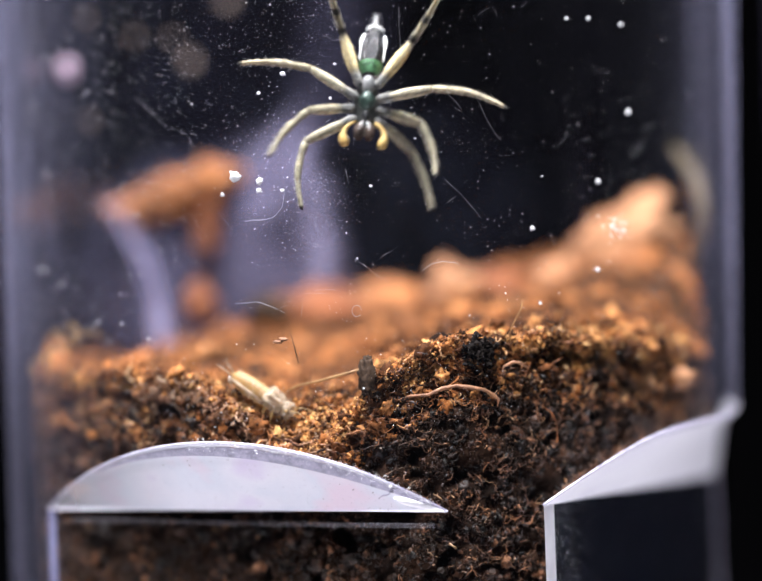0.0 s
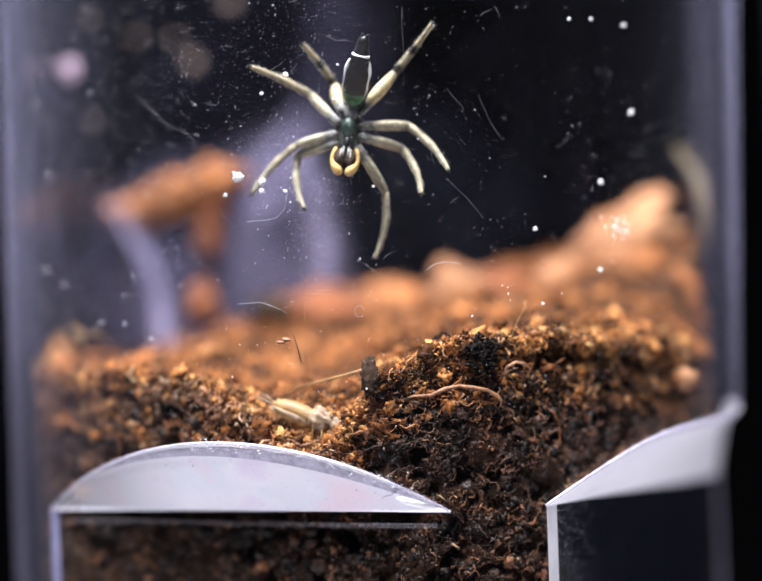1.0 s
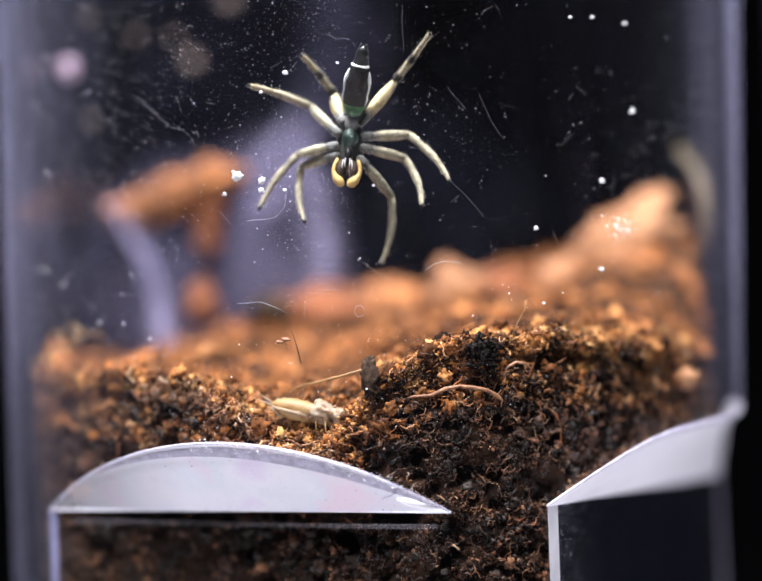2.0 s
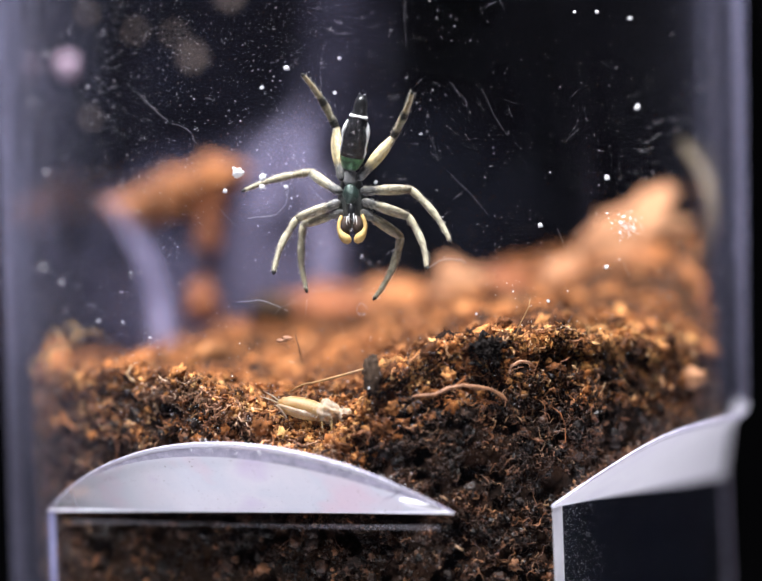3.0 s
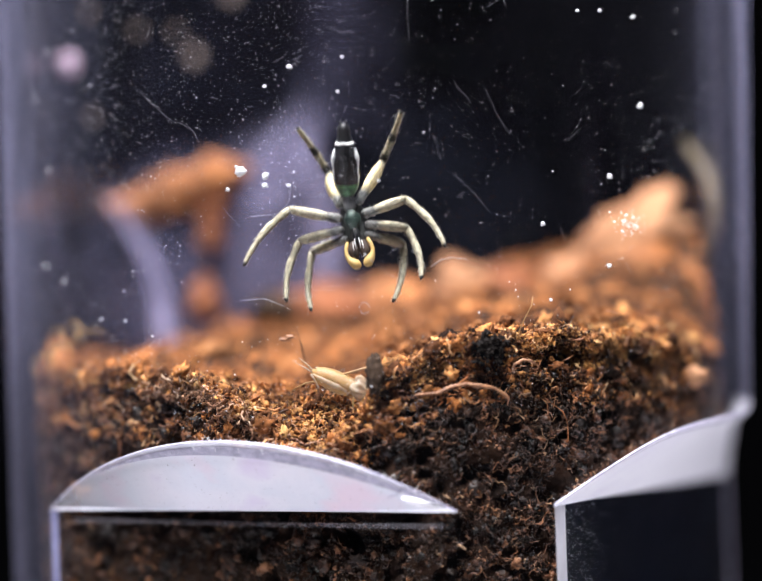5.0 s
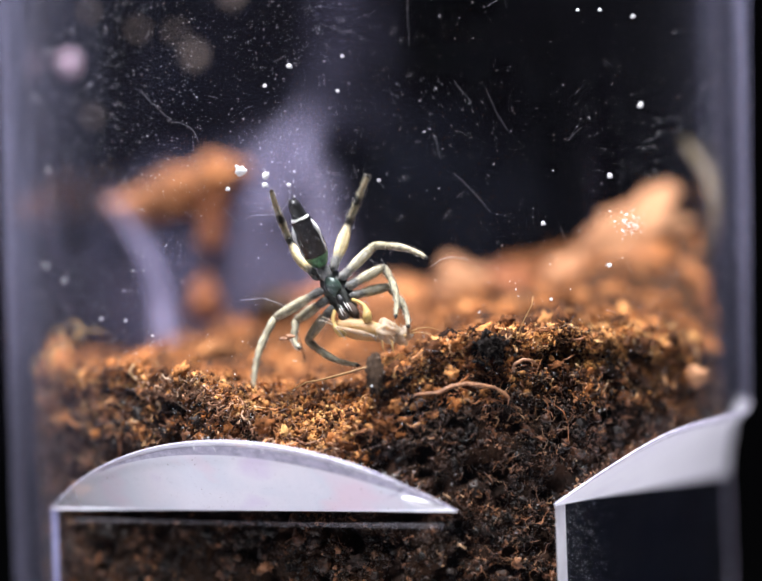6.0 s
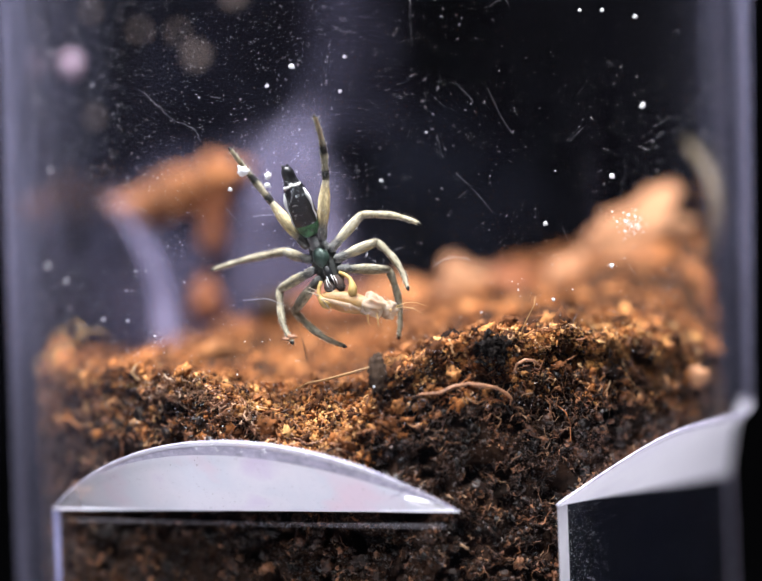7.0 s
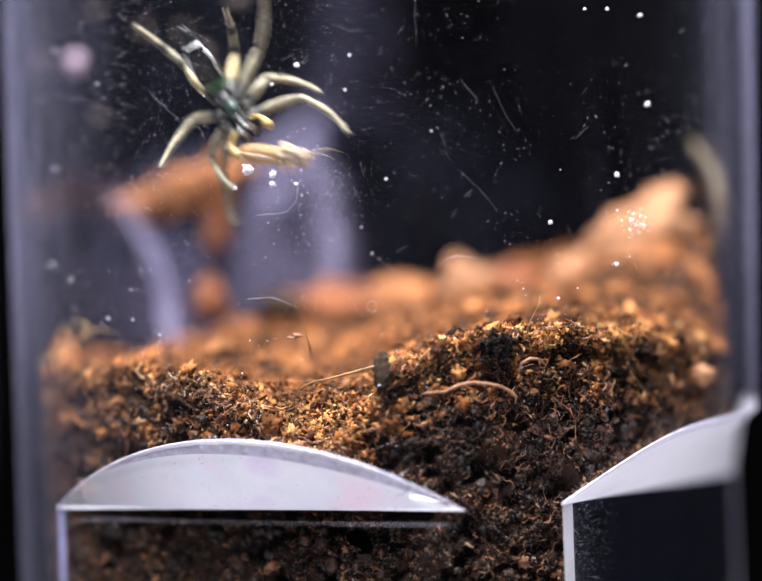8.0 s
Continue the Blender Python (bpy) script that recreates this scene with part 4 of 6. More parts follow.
# ---- pieces at the front edge of the soil ----
def build_front_bits():
    line = [(0.7, -13.45, 11.85), (1.2, -13.6, 12.0), (1.8, -13.62, 12.02), (2.3, -13.6, 12.22), (2.8, -13.5, 12.3), (3.3, -13.4, 12.22), (3.8, -13.3, 12.12), (4.15, -13.25, 11.9), (4.3, -13.2, 11.75), (4.25, -13.2, 11.5)]
    line = [(x, y - 0.1, z) for x, y, z in line]
    root = sweep(line, [0.025, 0.05, 0.055, 0.08, 0.06, 0.085, 0.06, 0.07, 0.045, 0.02], 8)
    tagged(part("root", root, ROOT), "wavy reddish-brown root lying in the soil", "root")
    arch = sweep([(4.4, -13.05, 12.6), (4.55, -13.05, 12.9), (4.85, -13.0, 13.05), (5.15, -12.9, 13.0), (5.4, -12.85, 12.8)], [0.03, 0.055, 0.06, 0.05, 0.03], 8)
    tagged(part("root", arch, ROOT), "short arched brown root in the soil", "root")
    tagged(part("bark_piece", moved(lump(0.5, (0.62, 0.42, 1.35), 0.4, 26, 30, 61, 2.8), Matrix.Translation((-0.33, -13.74, 12.75)))
                , BARK), "dark upright bark piece in the soil", "bark")
    rnd = random.Random(64)
    bits = []
    for _ in range(110):
        v, f = chip(rnd, (3.75 + rnd.gauss(0, 0.28), -13.40 + rnd.gauss(0, 0.10), 13.5 + rnd.gauss(0, 0.26)), 0.15)
        bits.append(([tuple(q) for q in v], f))
    tagged(part("bark_piece", joined(*bits), BLACK_BARK, smooth=False), "black ragged bark piece in the soil", "bark")
    ball = part("soil_lump", lump(0.46, (1.1, 0.8, 0.9), 0.4, 14, 18, 65, 2.0), PALE_COIR)
    ball.location = (11.5 * MM, -7.3 * MM, 12.05 * MM)
    tagged(ball, "round pinkish-brown lump in the soil by the wall", "soil lump")
    pale = sweep([(-3.3, -11.6, 12.2), (-2.8, -11.8, 12.45), (-2.2, -12.1, 12.55), (-1.4, -12.6, 12.75), (-0.5, -13.1, 13.0)], [0.02, 0.03, 0.04, 0.045, 0.03], 6)
    tagged(part("straw_fibre", pale, STRAW), "long pale straw fibre lying over the soil", "fibre")
    hook = sweep([(-9.0, -10.2, 13.3), (-9.2, -10.3, 13.0), (-9.0, -10.4, 12.75), (-8.7, -10.5, 12.65)], [0.03, 0.045, 0.045, 0.02], 6)
    tagged(part("straw_fibre", hook, STRAW), "short cream hooked fibre on the soil", "fibre")
    tuft = []
    for i in range(7):
        pts = curl((-12.0 + 0.25 * rnd.gauss(0, 1), -6.3, 14.0 + 0.2 * rnd.gauss(0, 1)), (rnd.gauss(-0.1, 0.4), 0.1, 1), 1.7, rnd.uniform(1.5, 4.5), 10, 640 + i)
        tuft.append(sweep(pts, [0.032] * 9 + [0.015], 6))
    tagged(part("fibre_tuft", joined(*tuft), TUFT), "curled golden brown fibre tuft by the wall", "fibre")
    spike = sweep([(3.55, -13.35, 13.4), (3.45, -13.4, 13.8), (3.52, -13.4, 14.05), (3.60, -13.4, 14.2)], [0.09, 0.07, 0.09, 0.05], 8)
    tagged(part("twig", spike, BLACK_BARK), "short black twig standing in the soil", "twig")
    hair = sweep([(-2.72, -13.72, 13.3), (-2.84, -13.70, 13.85), (-2.98, -13.66, 14.35)], [0.016, 0.022, 0.010], 5)
    tagged(part("bristle", hair, BARK), "thin dark bristle stuck to the jar wall", "bristle")
    sprig = sweep([(4.6, -12.4, 13.6), (4.95, -12.5, 14.4), (5.25, -12.6, 14.95), (5.3, -12.6, 15.25)], [0.022, 0.02, 0.018, 0.012], 5)
    tagged(part("bristle", sprig, STRAW), "thin tan fibre standing in the soil", "bristle")


build_front_bits()


# ---- dust and threads on the wall ----
def on_glass(phi, z, depth=0.06):
    return at(phi, JAR_R - WALL - depth, z)


# Turn from the front and height along each thread.
THREADS = (
    ((-12.5, 19.3), (-12.9, 18.8), (-14.4, 18.42), (-17.0, 18.38), (-18.7, 18.38)),
    ((7.1, 16.4), (8.7, 16.64), (10.9, 16.71), (12.6, 16.56)),
    ((-20.8, 15.45), (-17.0, 15.49), (-14.2, 15.23)),
    ((16.0, 22.54), (17.7, 21.6), (19.5, 20.92)),
    ((10.9, 19.61), (13.7, 18.92), (16.1, 18.23)),
    ((-36.9, 23.05), (-33.0, 22.2), (-31.1, 21.92)),
    ((-30.7, 21.83), (-28.2, 21.67), (-26.6, 21.08)),
    ((-6.1, 24.78), (-4.3, 24.6), (-2.6, 24.58)),
)
SHORT_THREADS = (
    ((29.0, 20.74), (31.2, 21.12)), ((27.1, 17.66), (28.0, 17.14)), ((-2.3, 16.85), (0.0, 16.41), (2.1, 16.06)),
    ((-9.8, 15.73), (-6.3, 15.71)), ((-12.2, 23.43), (-11.1, 23.66), (-10.4, 23.86)), ((5.1, 25.7), (5.0, 24.02)),
    ((-23.0, 18.73), (-20.4, 18.03)), ((-8.6, 15.82), (-6.8, 15.86), (-5.2, 15.80)), ((-14.6, 15.2), (-12.4, 15.35)), ((11.4, 22.81), (13.8, 22.04)), ((8.0, 20.97), (9.2, 20.12)),
)
# Turn, height and size of the large specks on the front wall.
SPECKS = (
    (-20.0, 19.95, 0.20), (-16.3, 19.74, 0.13), (-16.4, 19.42, 0.10), (-22.1, 19.35, 0.08), (-12.8, 19.39, 0.07), (43.3, 22.0, 0.10), (42.2, 25.18, 0.07),
    (35.5, 25.33, 0.065), (36.3, 19.45, 0.09), (0.1, 19.43, 0.05), (24.3, 17.79, 0.08), (-12.2, 23.51, 0.09), (-47.3, 14.93, 0.045),
    (-41.6, 14.86, 0.04), (35.7, 16.24, 0.08), (-15.9, 22.88, 0.06), (-5.3, 22.56, 0.05), (-4.5, 23.76, 0.05), (25.2, 15.11, 0.06), (31.4, 25.3, 0.06),
    (-66.0, 17.0, 0.07), (-63.0, 20.6, 0.05), (-58.0, 16.4, 0.06), (-70.0, 23.4, 0.05), (-61.0, 25.0, 0.04),
)


def dust_specks(rnd, count, spot, size, spread=0.55):
    verts, faces = [], []
    for _ in range(count):
        v, f = chip(rnd, spot(), size * math.exp(min(1.1, rnd.gauss(0, spread))))
        base = len(verts)
        verts.extend(v)
        faces.extend([(a + base, b + base, c + base) for a, b, c in f])
    return verts, faces


def build_dust():
    rnd = random.Random(77)

    def anywhere():
        while True:
            phi, z = math.asin(rnd.uniform(-0.985, 0.985)), rnd.uniform(11.0, 29.5)
            if phi > 0.1 and rnd.random() < 0.4:
                continue
            if rnd.random() < 0.25 + 0.75 * max(0.0, noise.noise(Vector((phi * 3, z * 0.22, 6)))) * 2 + (0.2 if z > 21 and phi < 0.3 else 0) + (0.35 if phi < -0.45 else 0):
                return on_glass(phi, z, 0.03)

    tagged(part("dust", dust_specks(rnd, 12000, anywhere, 0.0078, 0.62), DUST, smooth=False), "fine white dust specks on the jar wall", "dust", kind="stuff")
    tagged(part("dust_grains", dust_specks(rnd, 340, anywhere, 0.019, 0.5), DUST, smooth=False), "coarser white dust grains on the jar wall", "dust", kind="stuff")
    flat, flat_at = radians(FLATS[1][0]), FLATS[1][1]

    def on_flat():
        d = -math.acos(flat_at / JAR_R) + abs(rnd.gauss(0, 0.11)) + 0.03
        return at(flat + d, flat_at / math.cos(d) + 0.02, rnd.uniform(3.5, 7.9))

    tagged(part("grip_dust", dust_specks(rnd, 1100, on_flat, 0.0065, 0.6), DUST, smooth=False), "white dust specks on the flat grip", "dust", kind="stuff")

    first, first_at = radians(FLATS[0][0]), FLATS[0][1]

    def on_lip():
        phi = first + math.acos(first_at / JAR_R) * rnd.uniform(-0.1, 0.93)
        r, z = wall_profile(phi, 0)[2]
        return at(phi, r + rnd.uniform(0.02, 0.08), z + rnd.gauss(-0.06, 0.10))

    tagged(part("lip_dust", dust_specks(rnd, 900, on_lip, 0.012, 0.6), DUST, smooth=False), "white dust specks along the slope's lip", "dust", kind="stuff")

    def on_slope():
        phi = first + math.acos(first_at / JAR_R) * rnd.uniform(-0.8, 0.95)
        r, z = wall_spot(phi, rnd.uniform(0.05, 0.9))
        return at(phi, r - 0.02, z)

    tagged(part("slope_dust", dust_specks(rnd, 260, on_slope, 0.011, 0.6), GREY_DUST, smooth=False), "brown-grey dust specks on the frosted slope", "dust", kind="stuff")

    def smear():
        return on_glass(radians(39.9 + rnd.gauss(0, 1.5)), 17.7 + rnd.gauss(0, 0.25), 0.03)

    tagged(part("dust_smear", dust_specks(rnd, 120, smear, 0.024), DUST, smooth=False), "white smear of dust on the jar wall", "dust smear")
    for i, (phi, z, r) in enumerate(SPECKS):
        crumbs = [moved(lump(r * (0.85, 0.4, 0.28)[k], (1.15, 0.35, 0.9), 0.5, 10, 14, i * 5 + k, 1.5), Matrix.Rotation(rnd.uniform(0, 6.28), 4, "Y") @ Matrix.Translation((k * r * 0.55, 0, 0))) for k in range(3)]
        ob = part("speck", joined(*crumbs), DUST)
        ob.location = [v * MM for v in on_glass(radians(phi), z)]
        tagged(ob, "white dust speck stuck to the jar wall", "speck", "specks on the jar wall")
    for i, line in enumerate(THREADS + SHORT_THREADS):
        fine = np.linspace(0, len(line) - 1, 4 * len(line))
        pts = []
        for u in fine:
            phi, z = (float(np.interp(u, range(len(line)), [q[j] for q in line])) for j in (0, 1))
            wave = 0.05 * noise.noise(Vector((u * 1.7, i, 2)))
            pts.append(on_glass(radians(phi) + wave * 0.06, z + wave, 0.05))
        thick = (0.012 if i < 3 else 0.005) if i < len(THREADS) else 0.004
        tagged(part("silk_thread", sweep(pts, [thick * (0.6 + 0.6 * abs(noise.noise(Vector((k * 0.8, i, 0))))) for k in range(len(pts))], 5), THREAD),
               "thin white silk thread on the jar wall", "silk thread", "silk threads on the jar wall")
    ring = [(0.17 * math.cos(a), 0.0, 0.20 * math.sin(a)) for a in np.linspace(0, 5.6, 22)]
    mark = part("drop_mark", sweep(ring, [0.004] + [0.008] * 20 + [0.003], 5), THREAD)
    mark.location = [v * MM for v in on_glass(radians(-2.5), 15.06)]
    tagged(mark, "faint white dried drop ring on the jar wall", "drop mark")
    flake = part("flake", joined(lump(0.10, (1.7, 0.4, 0.5), 0.9, 8, 12, 91, 2.2), moved(lump(0.09, (1.4, 0.5, 0.8), 0.9, 8, 10, 92, 2.2), Matrix.Translation((0.17, 0, 0.09)))), ROOT)
    flake.location = [v * MM for v in on_glass(radians(-14.2), 14.05)]
    tagged(flake, "small brown husk flake stuck to the jar wall", "flake")
    rnd = random.Random(78)
    strands = []
    for i in range(55):
        phi, z = math.asin(rnd.uniform(-0.95, 0.95)), rnd.uniform(13.0, 29.0)
        a, l = rnd.uniform(0, 3.14), rnd.uniform(0.15, 0.6)
        pts = [on_glass(phi + math.cos(a) * l * u / 14 + 0.004 * rnd.gauss(0, 1), z + math.sin(a) * l * u, 0.04) for u in (0, 0.5, 1)]
        strands.append(sweep(pts, [0.003, 0.0035, 0.002], 4))
    tagged(part("fine_threads", joined(*strands), THREAD), "very fine silk threads across the jar wall", "silk thread", kind="stuff")
    for x, y, z, r, m in ((-12.2, 6.4, 28.0, 0.15, GREY_DUST), (-10.36, 8.9, 27.4, 0.15, GREY_DUST), (-8.8, 10.5, 27.4, 0.16, GREY_DUST), (-8.1, 11.0, 26.4, 0.26, GREY_DUST),
                          (-6.37, 12.0, 29.2, 0.28, GREY_DUST), (-12.9, 4.7, 25.65, 0.34, PINK_DUST), (-12.2, 6.3, 23.5, 0.17, GREY_DUST)):
        ob = part("fluff", lump(r * 1.05, (1, 0.4, 1.1), 0.7, 12, 14, int(z * 9), 2.0), m)
        ob.location = (x * MM, y * MM, z * MM)
        tagged(ob, "pinkish fluff on the back wall" if m is PINK_DUST else "brownish grey fluff on the back wall", "fluff", "fluff on the back wall")


build_dust()


# ---- the spider ----
LEG_GREY = surface("grey_hip", (0.20, 0.20, 0.20), (0.09, 0.095, 0.095), 0.12, 0.45, 0, 0.02)
GREEN = surface("green_sheen", (0.045, 0.078, 0.062), (0.012, 0.02, 0.018), 0.10, 0.28, 0.4, 0.03)
GLOSSY_BLACK = surface("glossy_scaled_back", (0.012, 0.011, 0.013), (0.003, 0.003, 0.004), 0.12, 0.15, 0.0, 0.14, 0.42)
GREEN_BASE = surface("bright_green_base", (0.09, 0.25, 0.11), (0.010, 0.03, 0.015), 0.07, 0.28, 0.4, 0.08)
BODY_BLACK = surface("black_body", (0.014, 0.015, 0.016), (0.006, 0.006, 0.007), 0.12, 0.32, 0, 0.03)
SCALE_WHITE = surface("white_scales", (0.82, 0.83, 0.80), (0.55, 0.56, 0.56), 0.08, 0.6, 0, 0.03)
PALP = surface("yellow_palp", (0.43, 0.30, 0.10), (0.30, 0.19, 0.05), 0.15, 0.6, 0, 0.02, 0.5, 0.2)
CHEST = surface("dark_grey_chest", (0.09, 0.095, 0.09), (0.035, 0.04, 0.036), 0.12, 0.5, 0, 0.02)
FANG = surface("dark_jaw", (0.062, 0.042, 0.033), (0.018, 0.014, 0.012), 0.08, 0.75, 0, 0.04, 0.15)

HAIR = surface("pale_hairs", (0.42, 0.40, 0.34), (0.10, 0.10, 0.09), 0.1, 0.6)

# Thigh and shin of each pair of legs, from the front pair to the rear one.
LEG_SIZES = ((2.0, 2.5), (1.85, 2.45), (2.0, 2.8), (2.15, 2.5))
HIPS = ((0.62, 0.34), (0.28, 0.38), (-0.08, 0.36), (-0.50, 0.28))


def along(length, stations, bow=0.0, seg=10, numbers=None, lift=(0, 0, 1)):
    """A limb along +x: stations of (share of its length, radius); bow bends it to lift."""
    s = [u for u, _ in stations]
    pts = [Vector((u * length, 0, 0)) + Vector(lift) * bow * math.sin(math.pi * u) for u in s]
    return sweep(pts, [r for _, r in stations], seg, numbers)


def leg_hairs(rnd, length, count, thick, thin, bow):
    """Fine hairs on a limb along +x that tapers from thick to thin and is bowed."""
    hairs = []
    for _ in range(count):
        u, a = rnd.uniform(0.06, 0.96), rnd.uniform(0, 6.28)
        r = thick + (thin - thick) * u
        p = Vector((u * length, r * math.cos(a), r * math.sin(a) + bow * math.sin(math.pi * u)))
        d = Vector((0.9, math.cos(a), math.sin(a))).normalized() * rnd.uniform(0.05, 0.13)
        hairs.append(sweep([p, p + d * 0.6, p + d], [0.007, 0.005, 0.002], 3, [1, 1]))
    return joined(*hairs)


def build_spider():
    palps = []
    spider = thing("spider", "small jumping spider with striped black abdomen and pale yellowish legs", "spider")
    body = lump(1, (1.0, 0.50, 0.40), 0.05, 18, 26, 3, 1.0)
    part("head_and_chest", moved(body, Matrix.Translation((0.24, 0, -0.38))), CHEST, spider, "dark grey head and chest")
    part("breastplate", moved(lump(1, (0.36, 0.29, 0.2), 0.12, 14, 20, 4), Matrix.Translation((0.0, 0, 0.10))), GREEN, spider, "glossy dark green breastplate")
    part("lower_lip", moved(lump(1, (0.30, 0.16, 0.16), 0.08, 10, 14, 6), Matrix.Translation((0.60, 0, 0.10))), BODY_BLACK, spider, "dark lower lip")
    part("waist", along(0.7, [(0, 0.12), (0.3, 0.24), (0.7, 0.26), (1, 0.14)], 0, 12), LEG_GREY, spider, "grey waist").location = (-0.95 * MM, 0, -0.08 * MM)
    for s in (-1, 1):
        jaw = sweep([(0.85, 0.16 * s, 0.02), (1.05, 0.20 * s, 0.12), (1.3, 0.20 * s, 0.14), (1.42, 0.17 * s, 0.1)], [0.14, 0.18, 0.16, 0.07], 12)
        part("jaw", jaw, FANG, spider, "brown jaw")
        palp = sweep([(0, 0, 0), (0.20, 0.10 * s, 0.06), (0.40, 0.15 * s, 0.10), (0.56, 0.12 * s, 0.13), (0.70, 0.04 * s, 0.15), (0.82, -0.06 * s, 0.15), (0.89, -0.16 * s, 0.14), (0.91, -0.23 * s, 0.13)], [0.06, 0.07, 0.07, 0.09, 0.15, 0.175, 0.14, 0.05], 12)
        palps.append(part("palp", palp, PALP, spider, "yellow club-tipped palp"))
        palps[-1].location = (0.76 * MM, 0.36 * s * MM, 0.1 * MM)
        part("eye", moved(lump(0.11, (1, 1, 1), 0.0, 8, 10), Matrix.Translation((1.12, 0.16 * s, -0.12))), BODY_BLACK, spider, "black eye")
        tuft = joined(*[sweep([(0.7 + 0.07 * k, (0.08 + 0.07 * k) * s, 0.22), (0.92 + 0.08 * k, (0.09 + 0.09 * k) * s, 0.30), (1.05 + 0.09 * k, (0.07 + 0.09 * k) * s, 0.27)], [0.010, 0.014, 0.004], 5) for k in (0, 1)])
        part("mouth_bristles", tuft, SCALE_WHITE, spider, "white bristles beside the mouth")
    abdomen = part("abdomen", along(2.75, [(0, 0.14), (0.05, 0.28), (0.14, 0.40), (0.21, 0.45), (0.3, 0.48), (0.5, 0.46), (0.66, 0.385), (0.76, 0.30), (0.80, 0.24), (0.86, 0.235), (0.93, 0.22), (0.98, 0.15), (1.0, 0.06)], 0, 22,
                                  [0, 1, 1, 2, 2, 2, 2, 0, 0, 0, 0, 0]), [BODY_BLACK, GREEN_BASE, GLOSSY_BLACK], spider, "black abdomen with white stripes and a green base")
    abdomen.location = (-0.8 * MM, 0, -0.1 * MM)
    for s in (-1, 1):
        line = [(x, y * s, z) for x, y, z in ((0.62, 0.41, 0.20), (0.8, 0.44, 0.19), (1.0, 0.42, 0.22), (1.2, 0.44, 0.18), (1.45, 0.43, 0.17), (1.62, 0.39, 0.18), (1.78, 0.36, 0.12), (1.92, 0.30, 0.10))]
        part("stripe", sweep(line, [0.012, 0.035, 0.022, 0.030, 0.070, 0.080, 0.045, 0.012], 8), SCALE_WHITE, abdomen, "white stripe of scales")
    band = [(2.08 - 0.05 * abs(math.sin(a)), 0.30 * math.sin(a), 0.30 * math.cos(a)) for a in np.linspace(-1.5, 1.5, 13)]
    part("cross_band", sweep(band, [0.03, 0.05, 0.06, 0.055, 0.045, 0.035, 0.03, 0.035, 0.045, 0.055, 0.06, 0.05, 0.03], 6), SCALE_WHITE, abdomen, "white cross band of scales")
    for s in (-1, 1):
        part("spinneret", sweep([(2.62, 0.06 * s, 0), (2.74, 0.08 * s, 0.02), (2.84, 0.10 * s, 0.02)], [0.07, 0.06, 0.025], 8), BODY_BLACK, abdomen)
    legs = []
    cream, grey, straw, soot = (0.285, 0.26, 0.19), (0.14, 0.14, 0.138), (0.37, 0.305, 0.175), (0.02, 0.02, 0.02)
    ashen = tuple(0.85 * c for c in cream)
    skins = []
    for n, (thigh_l, shin_l) in enumerate(LEG_SIZES):
        front = ashen if n == 0 else cream
        thigh = banded_skin("thigh_skin", thigh_l, [(0.0, grey), (0.20, grey), (0.34, straw if n == 3 else front), (0.85, straw if n == 3 else front), (1.0, ashen)])
        shin = [(0.0, ashen), (0.08, front), (0.18, ashen), (0.3, front), (0.54, front), (0.6, ashen), (0.7, cream), (0.93, cream), (0.965, soot)]
        if n == 3:
            shin = [(0.0, ashen), (0.06, soot), (0.13, soot), (0.18, ashen), (0.36, ashen), (0.40, soot), (0.49, soot), (0.54, cream), (0.94, cream), (0.97, soot)]
        skins.append((thigh, banded_skin("shin_skin", shin_l, shin)))
    for side in (-1, 1):
        for n, ((thigh_l, shin_l), (hx, hy)) in enumerate(zip(LEG_SIZES, HIPS)):
            k = 1.18 if n == 3 else 1.0
            rnd = random.Random(900 + len(legs))
            thigh = along(thigh_l, [(0, 0.10), (0.06, 0.17), (0.20, 0.165), (0.26, 0.135), (0.30, 0.15 * k), (0.48, 0.19 * k), (0.72, 0.18 * k), (0.92, 0.14), (1.0, 0.12)], 0.10, 12)
            leg = part("leg", joined(thigh, leg_hairs(rnd, thigh_l, 150, 0.16, 0.12, 0.10)), [skins[n][0], HAIR], spider, "pale hairy leg with a grey hip")
            leg.location = (hx * MM, hy * side * MM, 0)
            lower = along(shin_l, [(0, 0.12), (0.09, 0.148), (0.17, 0.125), (0.22, 0.112), (0.34, 0.14), (0.46, 0.128), (0.56, 0.103), (0.60, 0.092), (0.72, 0.096), (0.86, 0.082), (0.96, 0.072), (1.0, 0.035)], 0.22, 10)
            shin = part("shin", joined(lower, leg_hairs(rnd, shin_l, 190, 0.135, 0.075, 0.22)), [skins[n][1], HAIR], leg, "pale hairy shin with a dark foot tip")
            shin.location = (thigh_l * MM, 0, 0)
            legs.append((leg, shin))
    return spider, abdomen, legs, palps


SPIDER, ABDOMEN, LEGS, PALPS = build_spider()

# ---- the cricket nymph ----
CREAM = surface("tan_cricket", (0.45, 0.28, 0.115), (0.33, 0.19, 0.06), 0.12, 0.45, 0, 0.05, 0.5, 0.5, alpha=0.62)
MILKY = surface("milky_cricket", (0.48, 0.39, 0.29), (0.33, 0.24, 0.16), 0.10, 0.5, 0, 0.06, 0.4, 0.5, alpha=0.55)
AMBER = surface("amber_leg", (0.52, 0.36, 0.16), (0.36, 0.22, 0.08), 0.2, 0.4)


